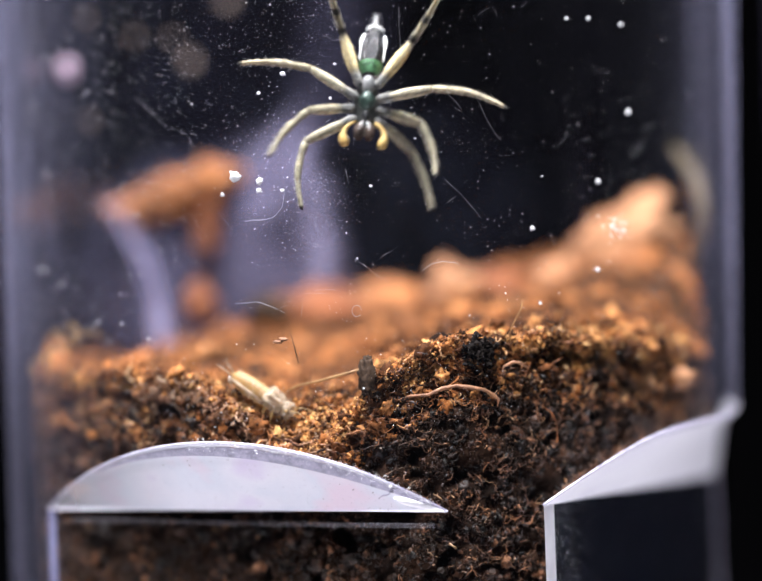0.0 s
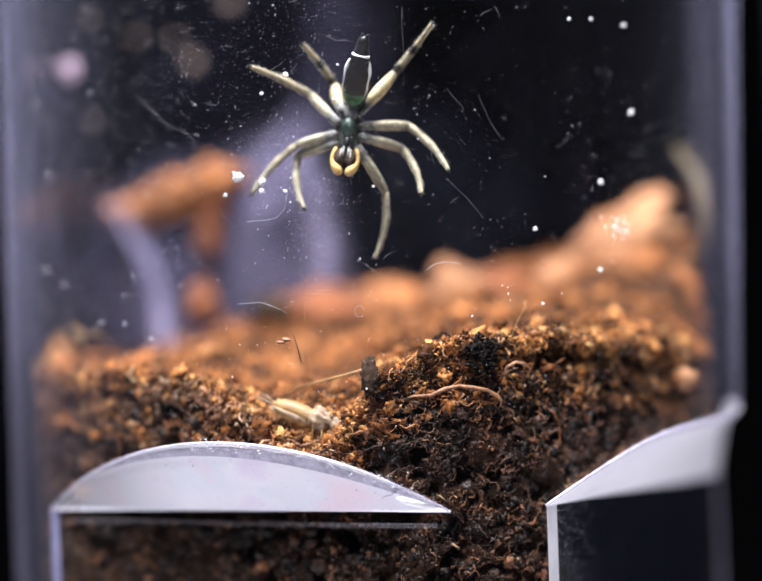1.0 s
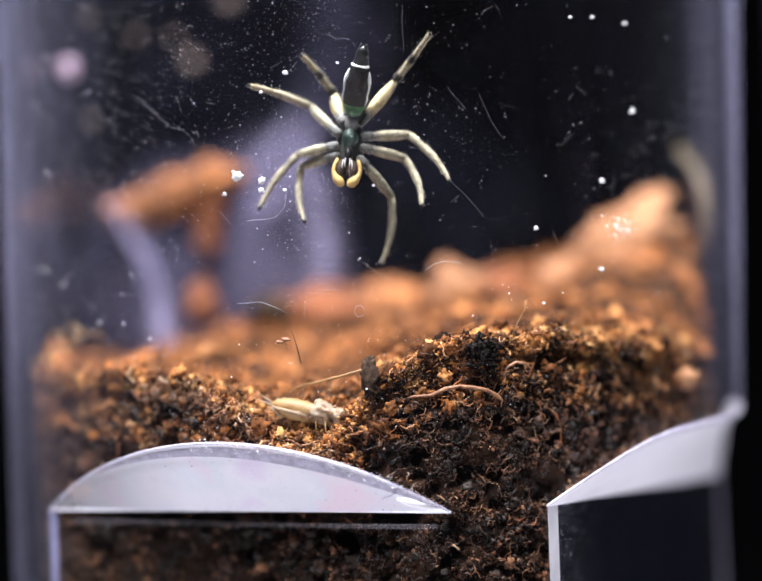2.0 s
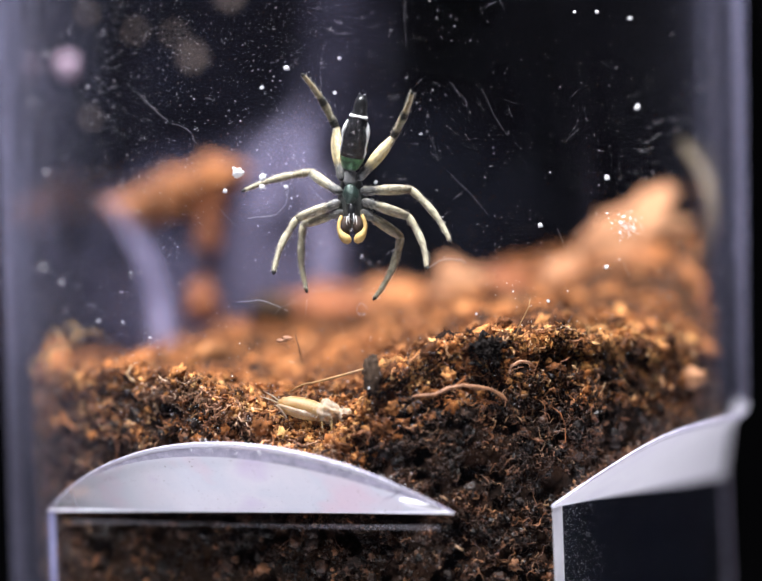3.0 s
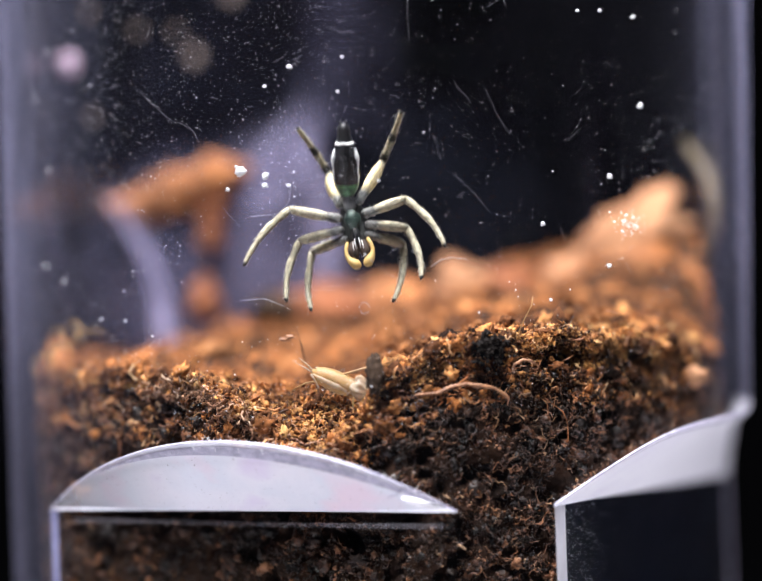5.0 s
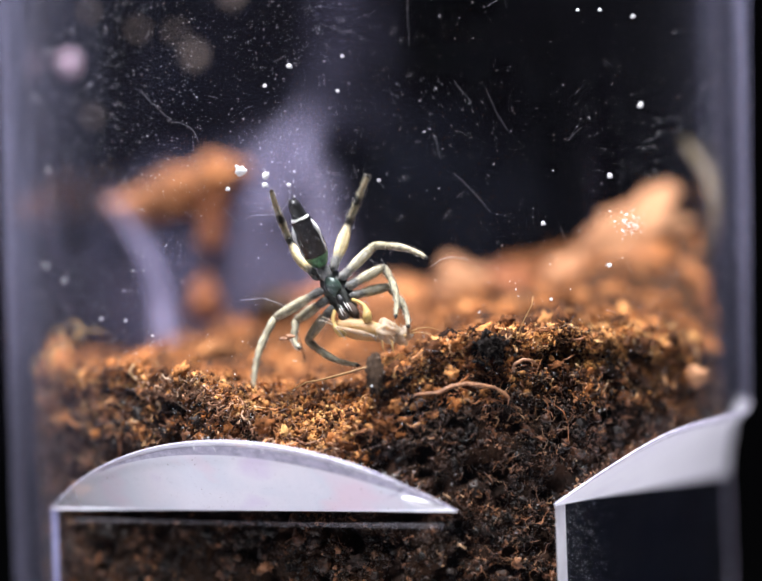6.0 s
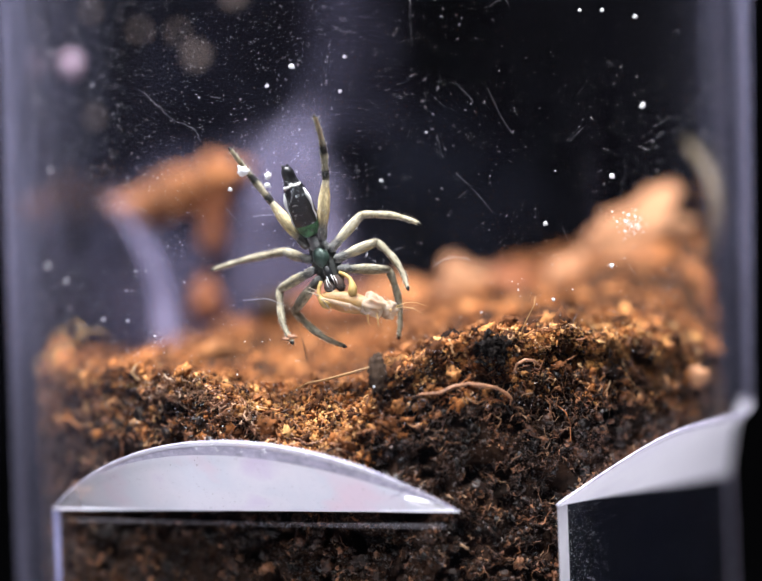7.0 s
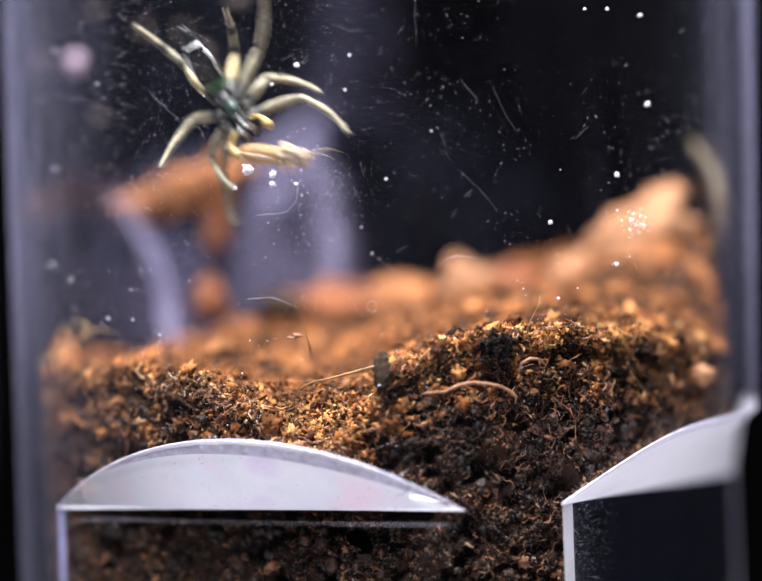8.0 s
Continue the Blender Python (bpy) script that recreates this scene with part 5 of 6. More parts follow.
def build_cricket():
    """A nymph along +x, its head at +x; z is up its back."""
    c = thing("cricket", "pale cream cricket nymph with long hind legs", "cricket")
    rings = [(-1.32, 0.11), (-1.2, 0.23), (-0.95, 0.33), (-0.6, 0.385), (-0.2, 0.375), (0.15, 0.33), (0.45, 0.29)]
    pts, rad = [], []
    for i, (x, r) in enumerate(rings):
        pts.append((x, 0, -0.05 * math.cos(x)))
        rad.append(r)
        if i < len(rings) - 1:
            pts.append((x + 0.10, 0, -0.05 * math.cos(x)))
            rad.append(r * 0.96 + 0.02)
    part("abdomen", sweep(pts, rad, 16, None, 0.9), CREAM, c, "cream segmented abdomen")
    part("collar", moved(lump(0.42, (1.3, 0.92, 0.92), 0.4, 18, 22, 9, 2.4), Matrix.Translation((0.48, 0, 0.0))), MILKY, c, "milky collar plate")
    part("head", moved(lump(0.30, (0.95, 0.95, 1.05), 0.4, 16, 20, 5, 2.4), Matrix.Translation((1.12, 0, -0.05))), MILKY, c, "milky rounded head")
    for s in (-1, 1):
        part("eye", moved(lump(0.05, (1, 0.8, 1.2), 0, 8, 10), Matrix.Translation((1.18, 0.24 * s, 0.06))), AMBER, c, "small amber eye")
        part("antenna", sweep([(1.32, 0.1 * s, 0.1), (1.6, 0.2 * s, 0.25), (1.95, 0.32 * s, 0.3), (2.35, 0.42 * s, 0.2)], [0.016, 0.011, 0.008, 0.004], 5), AMBER, c)
        part("hind_leg", sweep([(0.1, 0.27 * s, -0.1), (-0.35, 0.34 * s, -0.04), (-0.85, 0.33 * s, 0.0), (-1.22, 0.32 * s, 0.04), (-1.28, 0.32 * s, 0.02), (-1.1, 0.38 * s, -0.10), (-0.85, 0.40 * s, -0.33), (-0.95, 0.40 * s, -0.40)],
                               [0.07, 0.10, 0.07, 0.045, 0.04, 0.03, 0.025, 0.012], 8), MILKY, c, "long milky hind leg")
        for x in (0.35, 0.7):
            part("front_leg", sweep([(x, 0.2 * s, -0.15), (x + 0.08, 0.42 * s, -0.22), (x + 0.14, 0.52 * s, -0.42), (x + 0.2, 0.55 * s, -0.52)], [0.045, 0.04, 0.03, 0.012], 6), CREAM, c)
        part("tail_feeler", sweep([(-1.3, 0.08 * s, 0), (-1.6, 0.16 * s, 0.1), (-1.95, 0.24 * s, 0.18)], [0.035, 0.025, 0.008], 5), MILKY, c)
    rnd = random.Random(55)
    fuzz = []
    for _ in range(60):
        u, a = rnd.uniform(-0.6, 1.25), rnd.uniform(0, 6.28)
        p = Vector((u, 0.27 * math.cos(a), 0.27 * math.sin(a)))
        d = Vector((rnd.gauss(0, 0.5), math.cos(a), math.sin(a))).normalized() * rnd.uniform(0.10, 0.30)
        fuzz.append(sweep([p, p + d * 0.6, p + d + Vector((0.05, 0, -0.04))], [0.014, 0.009, 0.003], 4))
    part("bristles", joined(*fuzz), MILKY, c, "soft pale bristles on the body")
    return c


CRICKET = build_cricket()


# ---- what moves ----
STANCES = []


def stance(t, body, heading, abdomen, *legs):
    """Seconds; body place in mm; heading in degrees in the plane of the wall; way of the abdomen; a knee and a foot for each leg."""
    STANCES.append((t, body, heading, abdomen, legs))


stance(0.00, (-0.01, -12.50, 22.53), -97.0, (-0.88, 0.03, -0.47),
       ((-2.25, -12.51, 21.15), (-2.43, -12.99, 18.71)),
       ((-2.12, -11.78, 22.31), (-3.59, -12.76, 20.61)),
       ((-1.98, -12.15, 23.78), (-4.46, -13.22, 23.94)),
       ((-0.79, -11.76, 25.00), (-1.22, -13.74, 26.46)),
       ((1.51, -11.40, 20.77), (2.20, -12.23, 18.52)),
       ((1.89, -11.62, 21.71), (2.32, -12.96, 19.70)),
       ((2.33, -12.57, 22.88), (4.89, -13.06, 22.08)),
       ((1.63, -11.88, 24.59), (2.75, -13.43, 26.20)))
stance(0.10, (-0.50, -12.49, 22.40), -102.8, (-0.89, 0.13, -0.44),
       ((-2.71, -11.78, 21.17), (-2.49, -12.70, 18.85)),
       ((-2.75, -12.15, 22.07), (-4.78, -12.40, 20.73)),
       ((-2.02, -11.36, 23.72), (-4.29, -12.98, 23.95)),
       ((-0.85, -11.10, 24.59), (-1.28, -12.84, 26.33)),
       ((0.67, -11.91, 20.08), (0.56, -12.68, 17.71)),
       ((1.06, -11.57, 21.05), (1.68, -12.96, 19.13)),
       ((1.86, -12.56, 22.60), (4.53, -13.19, 22.15)),
       ((1.16, -11.38, 24.14), (2.36, -13.26, 25.26)))
stance(0.20, (-0.62, -12.48, 22.33), -102.0, (-0.92, 0.21, -0.33),
       ((-2.73, -11.57, 21.10), (-2.48, -12.54, 18.81)),
       ((-2.78, -11.81, 22.05), (-4.72, -12.43, 20.68)),
       ((-2.05, -11.19, 23.57), (-4.29, -12.84, 23.90)),
       ((-0.98, -11.43, 24.74), (-1.41, -13.27, 26.38)),
       ((0.28, -12.41, 19.78), (-0.27, -12.37, 17.34)),
       ((1.12, -11.94, 20.95), (1.69, -13.43, 19.09)),
       ((1.74, -12.54, 22.36), (4.39, -13.24, 22.00)),
       ((1.31, -11.73, 24.02), (2.31, -13.75, 25.11)))
stance(0.70, (-0.68, -12.48, 22.35), -102.0, (-0.92, 0.21, -0.33),
       ((-2.79, -11.57, 21.12), (-2.54, -12.53, 18.83)),
       ((-2.84, -11.80, 22.07), (-4.78, -12.42, 20.70)),
       ((-2.11, -11.19, 23.59), (-4.35, -12.83, 23.92)),
       ((-1.04, -11.42, 24.76), (-1.46, -13.27, 26.40)),
       ((0.22, -12.41, 19.80), (-0.33, -12.37, 17.36)),
       ((1.06, -11.95, 20.96), (1.63, -13.44, 19.10)),
       ((1.68, -12.54, 22.37), (4.33, -13.26, 22.01)),
       ((1.26, -11.73, 24.04), (2.26, -13.75, 25.13)))
stance(0.80, (-0.70, -12.48, 22.03), -101.0, (-0.89, 0.08, 0.45),
       ((-2.76, -11.40, 20.94), (-2.49, -12.68, 18.81)),
       ((-2.78, -11.72, 21.45), (-3.88, -13.37, 20.01)),
       ((-2.11, -11.30, 23.39), (-4.33, -12.93, 23.93)),
       ((-1.15, -11.69, 24.56), (-1.69, -13.65, 26.01)),
       ((0.40, -11.88, 19.67), (0.10, -11.84, 17.19)),
       ((1.11, -11.70, 20.93), (1.68, -13.22, 19.10)),
       ((1.67, -12.54, 22.11), (3.55, -13.49, 20.50)),
       ((1.15, -12.66, 24.02), (2.59, -13.71, 25.46)))
stance(0.92, (-0.78, -12.48, 21.64), -98.2, (-0.87, 0.11, 0.48),
       ((-2.71, -11.16, 20.77), (-2.45, -12.57, 18.72)),
       ((-2.72, -11.44, 21.11), (-4.44, -11.47, 19.36)),
       ((-2.14, -11.20, 22.95), (-4.31, -12.65, 23.95)),
       ((-1.25, -10.66, 23.32), (-2.39, -12.39, 24.73)),
       ((0.44, -11.99, 19.30), (-0.06, -11.97, 16.86)),
       ((1.11, -11.59, 20.88), (1.71, -13.16, 19.09)),
       ((1.35, -11.56, 21.70), (2.74, -13.16, 19.87)),
       ((0.92, -11.76, 23.59), (2.37, -12.94, 25.25)))
stance(1.70, (-0.77, -12.48, 21.62), -98.2, (-0.87, 0.11, 0.48),
       ((-2.69, -11.15, 20.75), (-2.43, -12.57, 18.71)),
       ((-2.70, -11.43, 21.09), (-4.43, -11.46, 19.35)),
       ((-2.12, -11.19, 22.93), (-4.29, -12.66, 23.92)),
       ((-1.24, -10.66, 23.30), (-2.37, -12.40, 24.70)),
       ((0.45, -11.96, 19.29), (-0.05, -11.94, 16.84)),
       ((1.11, -11.58, 20.86), (1.71, -13.16, 19.08)),
       ((1.35, -11.55, 21.68), (2.74, -13.16, 19.85)),
       ((0.92, -11.75, 23.57), (2.37, -12.93, 25.22)))
stance(2.30, (-0.75, -12.48, 20.28), -93.4, (-0.90, 0.12, 0.43),
       ((-2.45, -10.99, 19.37), (-2.45, -12.16, 17.16)),
       ((-2.63, -11.38, 19.80), (-3.68, -12.16, 17.72)),
       ((-2.20, -11.17, 21.45), (-4.48, -12.79, 21.60)),
       ((-1.31, -10.75, 22.06), (-2.40, -12.60, 23.34)),
       ((0.85, -11.45, 18.54), (0.18, -11.44, 16.13)),
       ((1.26, -11.76, 19.61), (1.73, -13.24, 17.72)),
       ((1.35, -11.53, 20.52), (2.76, -13.09, 18.68)),
       ((0.77, -11.71, 22.36), (1.87, -13.39, 23.84)))
stance(2.80, (-0.86, -12.47, 19.12), -88.9, (-0.94, 0.23, 0.27),
       ((-2.60, -11.08, 18.15), (-2.54, -11.54, 15.70)),
       ((-2.80, -11.59, 18.36), (-3.66, -12.77, 16.39)),
       ((-2.28, -10.96, 20.01), (-4.70, -12.20, 19.35)),
       ((-1.31, -11.46, 21.51), (-2.42, -12.70, 23.38)),
       ((0.86, -11.37, 17.58), (-0.20, -11.82, 15.36)),
       ((1.14, -11.78, 18.30), (1.71, -13.18, 16.37)),
       ((1.26, -11.55, 19.26), (2.60, -12.97, 17.25)),
       ((0.69, -11.57, 21.09), (1.41, -13.46, 22.56)))
stance(3.05, (-0.87, -12.47, 19.10), -88.9, (-0.93, 0.23, 0.28),
       ((-2.61, -11.07, 18.14), (-2.55, -11.56, 15.69)),
       ((-2.81, -11.58, 18.34), (-3.67, -12.77, 16.37)),
       ((-2.29, -10.96, 19.99), (-4.71, -12.20, 19.33)),
       ((-1.32, -11.45, 21.49), (-2.43, -12.70, 23.35)),
       ((0.84, -11.36, 17.56), (-0.22, -11.84, 15.35)),
       ((1.12, -11.77, 18.28), (1.69, -13.17, 16.36)),
       ((1.24, -11.54, 19.24), (2.57, -12.97, 17.23)),
       ((0.67, -11.56, 21.07), (1.39, -13.45, 22.53)))
stance(3.20, (-0.66, -12.48, 19.01), -86.9, (-0.98, 0.15, 0.15),
       ((-2.23, -10.96, 17.99), (-2.48, -11.94, 15.70)),
       ((-2.48, -11.45, 18.19), (-2.96, -12.52, 16.04)),
       ((-2.16, -11.02, 19.86), (-4.65, -12.19, 19.33)),
       ((-1.24, -10.69, 20.67), (-2.46, -12.40, 22.01)),
       ((1.19, -11.31, 17.78), (0.40, -11.32, 15.41)),
       ((1.38, -11.75, 18.36), (1.72, -13.18, 16.41)),
       ((1.33, -11.39, 19.41), (2.75, -12.89, 17.52)),
       ((0.61, -11.31, 21.00), (1.38, -13.13, 22.52)))
stance(4.50, (-0.67, -12.48, 19.00), -86.9, (-0.98, 0.15, 0.15),
       ((-2.24, -10.96, 17.98), (-2.49, -11.94, 15.69)),
       ((-2.50, -11.45, 18.18), (-2.98, -12.52, 16.04)),
       ((-2.17, -11.02, 19.85), (-4.66, -12.19, 19.32)),
       ((-1.25, -10.69, 20.66), (-2.47, -12.40, 22.01)),
       ((1.18, -11.31, 17.77), (0.39, -11.32, 15.40)),
       ((1.37, -11.75, 18.36), (1.70, -13.19, 16.40)),
       ((1.32, -11.39, 19.41), (2.73, -12.89, 17.51)),
       ((0.59, -11.31, 20.99), (1.37, -13.14, 22.52)))
stance(4.70, (-0.74, -12.48, 19.03), -88.2, (-0.97, 0.14, 0.21),
       ((-2.36, -10.96, 18.14), (-2.57, -11.33, 15.67)),
       ((-2.76, -11.80, 18.21), (-3.00, -12.89, 16.03)),
       ((-2.91, -11.60, 19.09), (-4.68, -12.57, 17.15)),
       ((-1.23, -10.67, 20.69), (-2.42, -12.41, 22.03)),
       ((1.00, -11.10, 18.05), (0.17, -11.63, 15.75)),
       ((1.12, -11.50, 18.26), (1.67, -12.97, 16.38)),
       ((1.24, -11.33, 19.04), (2.17, -12.77, 16.83)),
       ((0.59, -11.32, 20.99), (1.37, -13.14, 22.51)))
stance(5.20, (-1.06, -12.45, 17.18), -68.7, (-0.88, 0.21, 0.42),
       ((-2.35, -10.97, 15.86), (-2.18, -12.78, 14.15)),
       ((-2.83, -11.45, 16.40), (-3.19, -12.76, 14.35)),
       ((-3.29, -11.90, 17.61), (-4.73, -13.12, 15.63)),
       ((-2.25, -10.85, 18.82), (-3.17, -12.23, 20.69)),
       ((0.80, -11.03, 16.45), (0.73, -12.67, 14.56)),
       ((0.83, -11.36, 17.31), (1.10, -12.97, 15.49)),
       ((0.61, -11.38, 18.36), (2.16, -13.34, 17.09)),
       ((-0.23, -11.13, 19.26), (0.44, -12.64, 21.14)))
stance(5.80, (-1.45, -12.42, 15.64), -56.9, (-0.89, 0.21, 0.39),
       ((-2.58, -11.15, 13.94), (-1.72, -13.01, 12.51)),
       ((-3.07, -11.50, 14.49), (-2.34, -13.65, 13.57)),
       ((-3.69, -12.47, 14.87), (-4.61, -13.17, 12.38)),
       ((-3.09, -10.96, 17.09), (-3.84, -11.73, 19.34)),
       ((0.25, -10.81, 15.41), (0.97, -12.77, 14.03)),
       ((0.19, -11.21, 16.28), (0.39, -13.10, 14.73)),
       ((0.04, -11.39, 17.06), (1.64, -13.66, 16.67)),
       ((-1.05, -10.66, 17.37), (-0.39, -10.77, 19.78)))
stance(6.00, (-1.71, -12.38, 15.82), -60.9, (-0.89, 0.17, 0.43),
       ((-2.72, -11.12, 13.94), (-0.86, -12.51, 13.02)),
       ((-3.08, -11.13, 14.65), (-2.89, -13.38, 13.69)),
       ((-3.81, -12.10, 14.77), (-4.56, -13.18, 12.41)),
       ((-3.17, -10.85, 17.35), (-3.78, -12.27, 19.31)),
       ((0.26, -11.04, 15.75), (0.89, -12.97, 14.29)),
       ((0.11, -11.39, 16.45), (0.44, -13.01, 14.64)),
       ((-0.21, -11.36, 17.24), (1.64, -13.39, 16.68)),
       ((-1.14, -11.04, 17.97), (-0.34, -12.67, 19.69)))
stance(6.20, (-2.04, -12.33, 16.77), -67.4, (-0.92, 0.13, 0.38),
       ((-3.18, -11.01, 15.00), (-1.38, -12.17, 13.72)),
       ((-3.66, -11.21, 15.80), (-3.19, -12.62, 13.86)),
       ((-3.39, -10.56, 17.02), (-6.14, -10.76, 16.51)),
       ((-3.42, -10.74, 18.32), (-3.92, -12.75, 19.73)),
       ((0.25, -11.45, 16.28), (0.55, -12.01, 13.86)),
       ((-0.06, -11.60, 17.32), (0.91, -13.07, 15.61)),
       ((-0.30, -11.38, 17.94), (1.72, -13.02, 16.89)),
       ((-1.83, -12.44, 19.49), (-2.13, -13.32, 21.81)))
stance(6.50, (-2.07, -12.33, 16.78), -67.4, (-0.92, 0.13, 0.38),
       ((-3.21, -11.00, 15.01), (-1.41, -12.16, 13.73)),
       ((-3.70, -11.20, 15.81), (-3.22, -12.61, 13.87)),
       ((-3.42, -10.56, 17.03), (-6.17, -10.76, 16.52)),
       ((-3.46, -10.73, 18.33), (-3.96, -12.74, 19.74)),
       ((0.22, -11.45, 16.28), (0.52, -12.01, 13.87)),
       ((-0.09, -11.60, 17.33), (0.87, -13.07, 15.62)),
       ((-0.33, -11.38, 17.95), (1.68, -13.02, 16.90)),
       ((-1.86, -12.43, 19.50), (-2.16, -13.32, 21.81)))
stance(6.70, (-2.10, -12.32, 16.84), -67.8, (-0.93, 0.10, 0.36),
       ((-3.22, -11.02, 15.01), (-1.41, -12.14, 13.71)),
       ((-3.71, -11.20, 15.81), (-3.23, -12.61, 13.87)),
       ((-3.43, -10.54, 17.08), (-6.17, -10.74, 16.52)),
       ((-3.63, -10.94, 18.51), (-4.62, -12.38, 20.29)),
       ((0.21, -11.48, 16.32), (0.49, -11.86, 13.86)),
       ((-0.15, -11.52, 17.37), (0.86, -12.91, 15.62)),
       ((-0.76, -11.33, 18.40), (1.32, -13.18, 18.06)),
       ((-1.87, -12.43, 19.55), (-2.17, -13.46, 21.80)))
stance(6.90, (-2.15, -12.31, 16.87), -66.6, (-0.93, 0.12, 0.35),
       ((-3.23, -11.03, 15.01), (-1.40, -12.10, 13.69)),
       ((-3.72, -11.18, 15.81), (-3.25, -12.60, 13.87)),
       ((-3.44, -10.52, 17.15), (-6.17, -10.72, 16.53)),
       ((-3.86, -11.60, 18.84), (-5.34, -11.83, 20.84)),
       ((0.20, -11.53, 16.37), (0.46, -11.58, 13.88)),
       ((-0.20, -11.49, 17.39), (0.85, -12.83, 15.62)),
       ((-0.77, -11.31, 18.40), (1.36, -13.09, 18.01)),
       ((-1.88, -12.42, 19.58), (-2.18, -13.53, 21.80)))
stance(7.20, (-2.23, -12.30, 16.86), -64.9, (-0.92, 0.17, 0.36),
       ((-3.28, -11.01, 15.00), (-1.45, -12.08, 13.67)),
       ((-3.77, -11.14, 15.79), (-3.30, -12.55, 13.85)),
       ((-3.58, -10.54, 17.13), (-6.22, -11.22, 16.52)),
       ((-3.91, -11.54, 18.82), (-5.39, -11.77, 20.82)),
       ((0.15, -11.57, 16.35), (0.41, -11.62, 13.87)),
       ((-0.24, -11.53, 17.37), (0.81, -12.87, 15.61)),
       ((-0.73, -11.31, 18.29), (1.30, -13.15, 17.74)),
       ((-2.01, -11.85, 19.52), (-2.21, -12.92, 21.78)))
stance(7.30, (-2.57, -12.23, 17.46), -64.9, (-0.88, 0.09, 0.46),
       ((-3.38, -10.72, 15.68), (-2.00, -12.07, 14.09)),
       ((-4.12, -11.03, 16.49), (-3.59, -12.67, 14.76)),
       ((-3.76, -10.37, 17.68), (-6.09, -11.46, 16.56)),
       ((-4.22, -10.77, 18.94), (-5.56, -10.99, 21.04)),
       ((-0.45, -11.10, 17.06), (0.09, -12.71, 15.23)),
       ((-0.84, -11.27, 18.20), (-0.04, -12.65, 16.34)),
       ((-1.33, -11.35, 19.16), (0.54, -12.53, 20.88)),
       ((-2.22, -11.38, 19.97), (-2.26, -13.03, 21.84)))
stance(7.40, (-3.03, -12.13, 18.67), -64.9, (-0.90, 0.04, 0.44),
       ((-4.22, -10.79, 17.01), (-2.98, -12.53, 15.71)),
       ((-4.61, -10.82, 18.24), (-4.66, -12.18, 16.20)),
       ((-4.87, -10.70, 18.69), (-6.12, -11.99, 16.54)),
       ((-4.86, -12.20, 20.64), (-6.17, -12.48, 22.75)),
       ((-1.02, -10.97, 18.73), (-0.35, -12.38, 16.77)),
       ((-1.51, -11.13, 19.60), (0.01, -12.61, 18.38)),
       ((-1.66, -11.16, 20.21), (0.52, -12.79, 20.85)),
       ((-2.80, -10.59, 20.72), (-2.22, -12.74, 21.85)))
stance(7.50, (-2.90, -12.16, 19.17), -69.2, (-0.86, -0.18, 0.48),
       ((-3.88, -10.57, 17.60), (-3.29, -12.63, 16.31)),
       ((-4.54, -11.01, 18.23), (-4.61, -12.42, 16.22)),
       ((-4.79, -10.87, 18.67), (-6.08, -12.13, 16.53)),
       ((-4.81, -10.91, 20.59), (-6.10, -11.19, 22.71)),
       ((-0.88, -10.97, 18.54), (-0.05, -12.83, 17.09)),
       ((-1.71, -10.75, 19.79), (-0.56, -12.40, 18.39)),
       ((-1.66, -11.20, 20.81), (-0.39, -13.35, 22.07)),
       ((-2.90, -10.11, 20.30), (-2.21, -11.90, 21.90)))
stance(7.60, (-3.49, -12.00, 20.05), -54.0, (-0.83, 0.19, 0.52),
       ((-3.88, -10.69, 17.95), (-3.07, -12.59, 16.54)),
       ((-4.64, -10.88, 18.49), (-4.61, -11.81, 16.22)),
       ((-5.38, -11.24, 18.85), (-6.04, -12.57, 16.49)),
       ((-5.16, -10.59, 21.58), (-6.34, -12.23, 23.05)),
       ((-1.72, -10.56, 19.98), (-0.96, -12.42, 18.49)),
       ((-1.51, -11.26, 20.63), (-0.12, -11.19, 18.61)),
       ((-2.12, -10.63, 21.12), (-0.72, -12.98, 20.50)),
       ((-2.53, -10.62, 21.92), (-1.93, -12.09, 23.85)))
stance(7.80, (-3.77, -11.92, 20.49), -50.8, (-0.81, 0.38, 0.44),
       ((-3.73, -10.22, 18.83), (-3.03, -12.18, 17.46)),
       ((-4.66, -10.35, 19.39), (-4.66, -10.31, 16.94)),
       ((-5.40, -10.40, 20.81), (-8.12, -10.63, 20.20)),
       ((-5.20, -11.26, 22.57), (-6.56, -12.31, 23.33)),
       ((-1.42, -11.72, 21.20), (-0.88, -13.04, 19.15)),
       ((-1.93, -11.59, 21.66), (-0.37, -11.51, 19.77)),
       ((-2.98, -10.68, 22.19), (-1.95, -12.76, 23.76)),
       ((-4.09, -12.09, 23.19), (-5.24, -12.42, 25.38)))
stance(7.90, (-4.20, -11.77, 21.12), -41.6, (-0.72, 0.52, 0.45),
       ((-4.33, -10.36, 19.20), (-3.35, -12.18, 17.81)),
       ((-4.93, -10.21, 19.93), (-4.98, -11.88, 18.13)),
       ((-5.60, -10.05, 21.19), (-8.21, -10.35, 20.21)),
       ((-5.54, -10.21, 22.67), (-6.75, -12.16, 23.67)),
       ((-1.71, -12.03, 21.77), (0.31, -11.96, 20.30)),
       ((-2.82, -10.66, 22.19), (-0.91, -12.03, 21.51)),
       ((-3.24, -10.61, 22.82), (-2.09, -12.80, 24.13)),
       ((-4.26, -10.69, 23.54), (-5.43, -11.02, 25.73)))
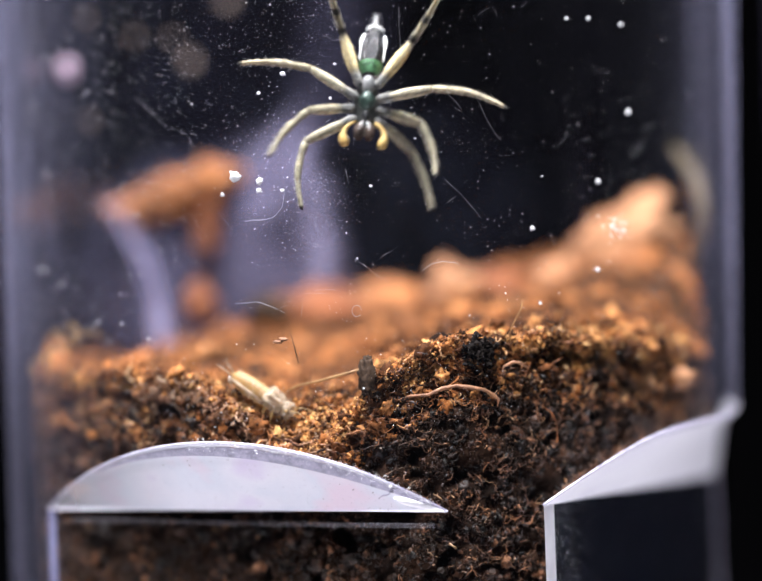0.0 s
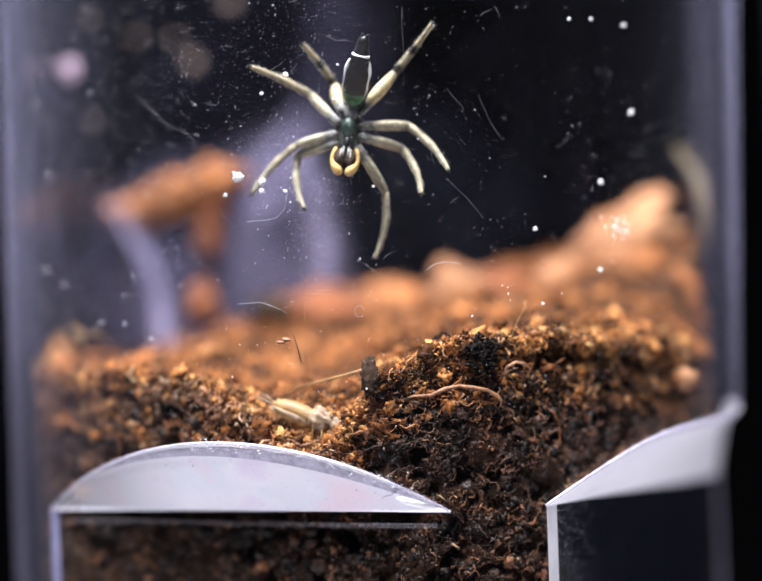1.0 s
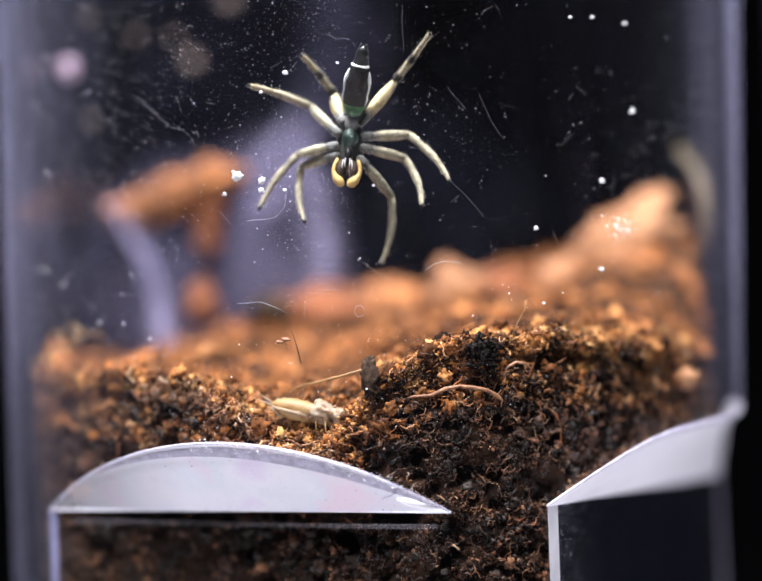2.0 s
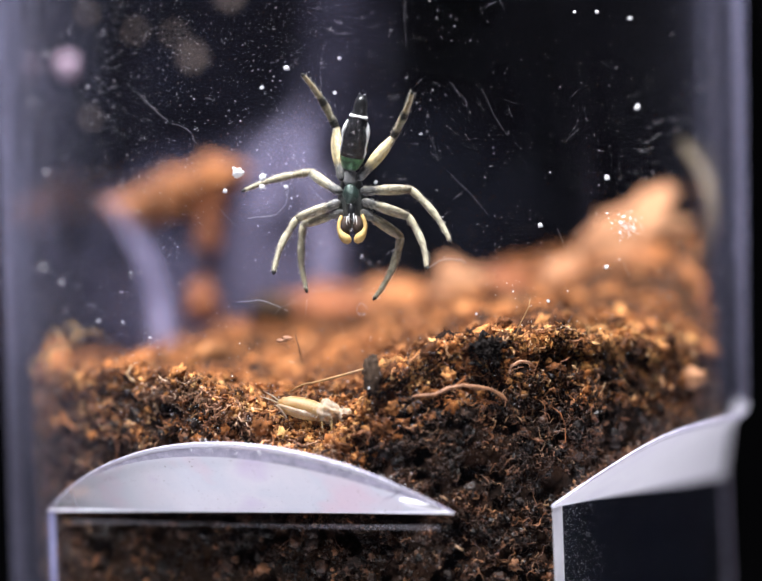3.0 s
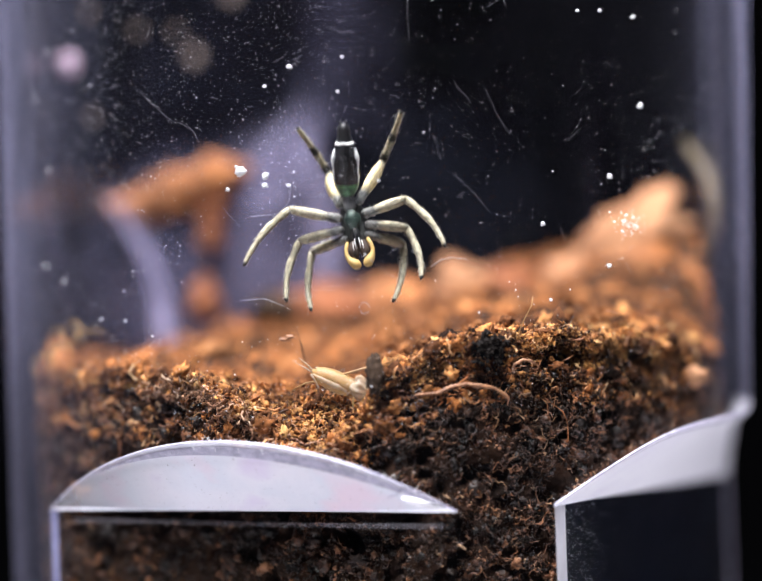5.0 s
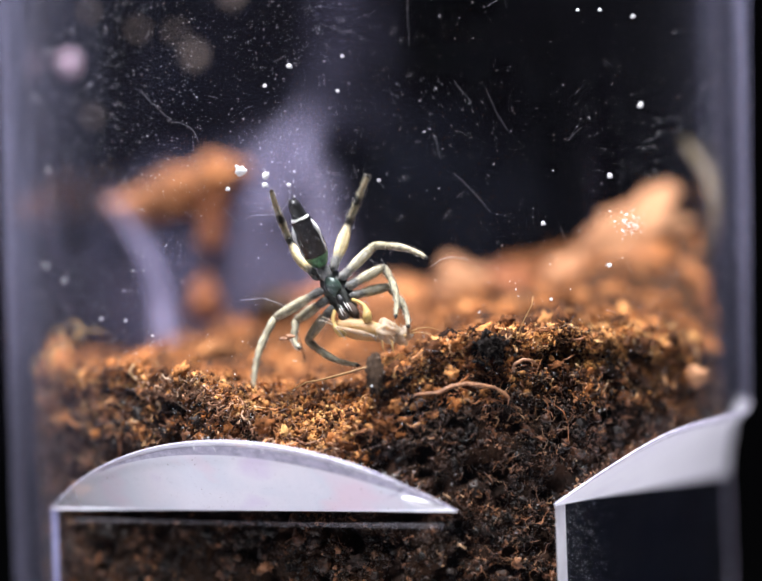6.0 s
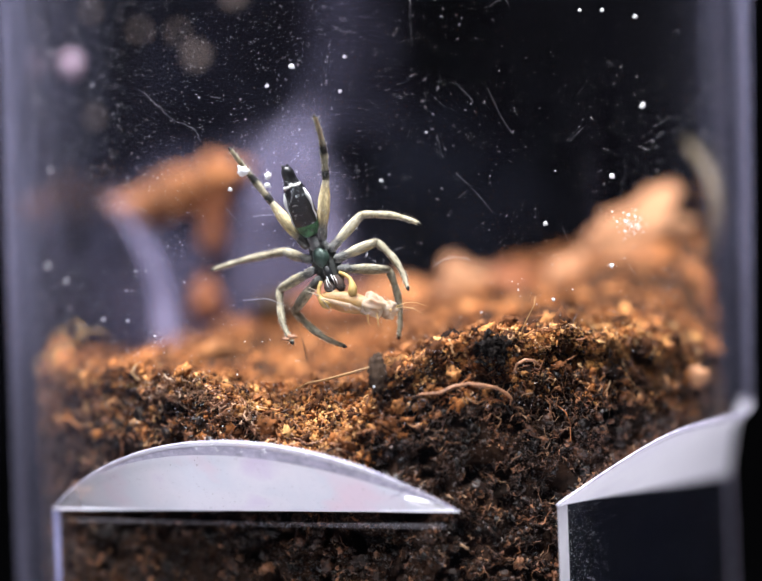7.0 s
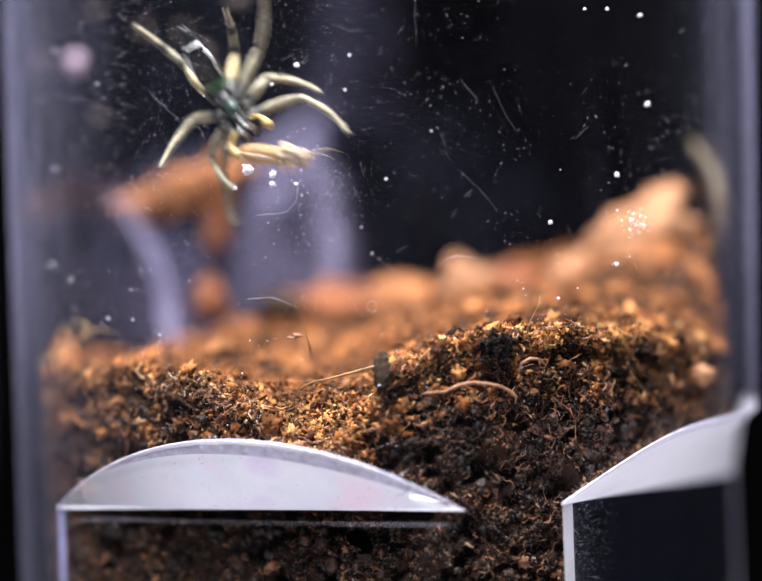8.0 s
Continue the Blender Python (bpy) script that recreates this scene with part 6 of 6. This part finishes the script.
stance(8.00, (-5.36, -11.29, 22.23), -51.9, (-0.78, 0.32, 0.54),
       ((-5.83, -9.97, 20.23), (-5.37, -10.98, 17.99)),
       ((-6.25, -9.98, 20.69), (-5.27, -11.80, 19.38)),
       ((-6.86, -9.56, 22.06), (-8.03, -11.24, 20.16)),
       ((-7.02, -10.00, 23.88), (-8.91, -10.38, 25.47)),
       ((-2.89, -11.20, 22.58), (-1.19, -12.28, 21.10)),
       ((-4.12, -10.28, 23.40), (-2.10, -11.46, 22.67)),
       ((-4.29, -11.53, 24.32), (-4.06, -13.34, 26.16)),
       ((-5.26, -9.79, 24.36), (-5.46, -11.86, 25.75)))

# Seconds; place in mm; slope of the body in degrees; turn about its own length.
CRICKET_ROWS = (
    (0.00, -4.12, -12.07, 12.21, -31.7),
    (0.40, -3.37, -12.30, 11.60, -22.3),
    (0.80, -2.63, -12.48, 11.42, -20.3),
    (1.00, -2.64, -12.47, 11.40, -20.3),
    (1.60, -2.60, -12.48, 11.51, -11.6),
    (2.80, -2.48, -12.50, 11.60, -12.7),
    (3.50, -2.25, -12.54, 11.48, -15.0),
    (4.20, -2.05, -12.58, 11.68, -16.8),
    (4.60, -1.59, -12.65, 12.13, -24.9),
    (5.10, -1.22, -12.54, 12.49, -21.4),
    (5.50, -0.55, -12.59, 13.40, -14.4),
    (5.80, -0.31, -12.60, 14.07, -14.9),
    (6.00, -0.39, -12.59, 14.25, -10.3),
    (6.20, -0.81, -12.57, 15.22, -12.1),
    (7.20, -0.98, -12.56, 15.23, -12.7),
    (7.40, -1.90, -12.46, 17.04, -19.5),
    (7.50, -2.05, -12.43, 17.31, -22.2),
    (7.60, -2.12, -12.42, 18.36, -13.9),
    (7.80, -2.30, -12.39, 18.96, -14.6),
    (7.90, -2.55, -12.34, 19.70, -11.0),
    (8.00, -3.89, -11.98, 20.54, -8.0),
)


# Seconds; how far the palps are spread, in degrees.
PALP_TURNS = ((0.0, 28), (0.08, 24), (0.2, -2), (0.7, -5), (5.3, -5), (5.8, 16), (7.2, 16), (7.5, 34), (8.0, 38))


def frame_of(x_way, z_way, place):
    x = Vector(x_way).normalized()
    z = Vector(z_way)
    z = (z - x * z.dot(x)).normalized()
    m = Matrix((x, z.cross(x), z)).transposed().to_4x4()
    m.translation = Vector(place) * MM
    return m


def turned_to(rest, way):
    """The turn that brings the way rest to another one by the shortest arc."""
    return Vector(rest).rotation_difference(Vector(way)).to_matrix().to_4x4()


def motions():
    spider_rows, abdomen_rows, leg_rows = [], [], [([], []) for _ in LEGS]
    knees = [None] * len(LEGS)
    for t, body, heading, abdomen, legs in STANCES:
        outward = Vector((body[0], body[1], 0)).normalized()
        across = Vector((0, 0, 1)).cross(outward)
        way = across * math.cos(radians(heading)) + Vector((0, 0, 1)) * math.sin(radians(heading))
        m = frame_of(way, outward, body)
        spider_rows.append((t, m))
        back = m.to_3x3().inverted()
        pa = turned_to((-1, 0, 0), abdomen) @ Matrix.Rotation(math.pi, 4, "Z")
        pa.translation = ABDOMEN.location
        abdomen_rows.append((t, pa))
        for i, (knee, foot) in enumerate(legs):
            leg, shin = LEGS[i]
            side = -1 if i < 4 else 1
            hip = leg.location / MM
            k = back @ (Vector(knee) - Vector(body)) - hip
            f = back @ (Vector(foot) - Vector(body)) - hip
            rest = pose(0, 0, 0, 0, 0, 90 * side)
            pl = turned_to((0, side, 0), k) @ rest
            inside = pl.to_3x3().inverted()
            pl.translation = leg.location
            way_s = (inside @ (f - k)).normalized()
            out = Vector((1, 0, 0)) - way_s * way_s.x
            if out.length < 0.3 and knees[i]:
                out = knees[i]
            knees[i] = out
            ps = frame_of(way_s, out, (0, 0, 0))
            ps.translation = shin.location
            leg_rows[i][0].append((t, pl))
            leg_rows[i][1].append((t, ps))
    walk(SPIDER, spider_rows)
    walk(ABDOMEN, abdomen_rows)
    for palp, s in zip(PALPS, (-1, 1)):
        x, y, z = palp.location
        walk(palp, [(t, pose(x, y, z, 0, 0, turn * s)) for t, turn in PALP_TURNS])
    for (leg, shin), (a, b) in zip(LEGS, leg_rows):
        walk(leg, a)
        walk(shin, b)
        for other in leg.children:
            if other != shin:
                walk(other, b)
    rows = []
    for t, x, y, z, slope in CRICKET_ROWS:
        outward = Vector((x, y, 0)).normalized()
        across = Vector((0, 0, 1)).cross(outward)
        up = Vector((0, 0, 1))
        way = across * math.cos(radians(slope)) + up * math.sin(radians(slope))
        rows.append((t, frame_of(way, up + outward * 0.35, (x, y, z))))
    walk(CRICKET, rows)


motions()
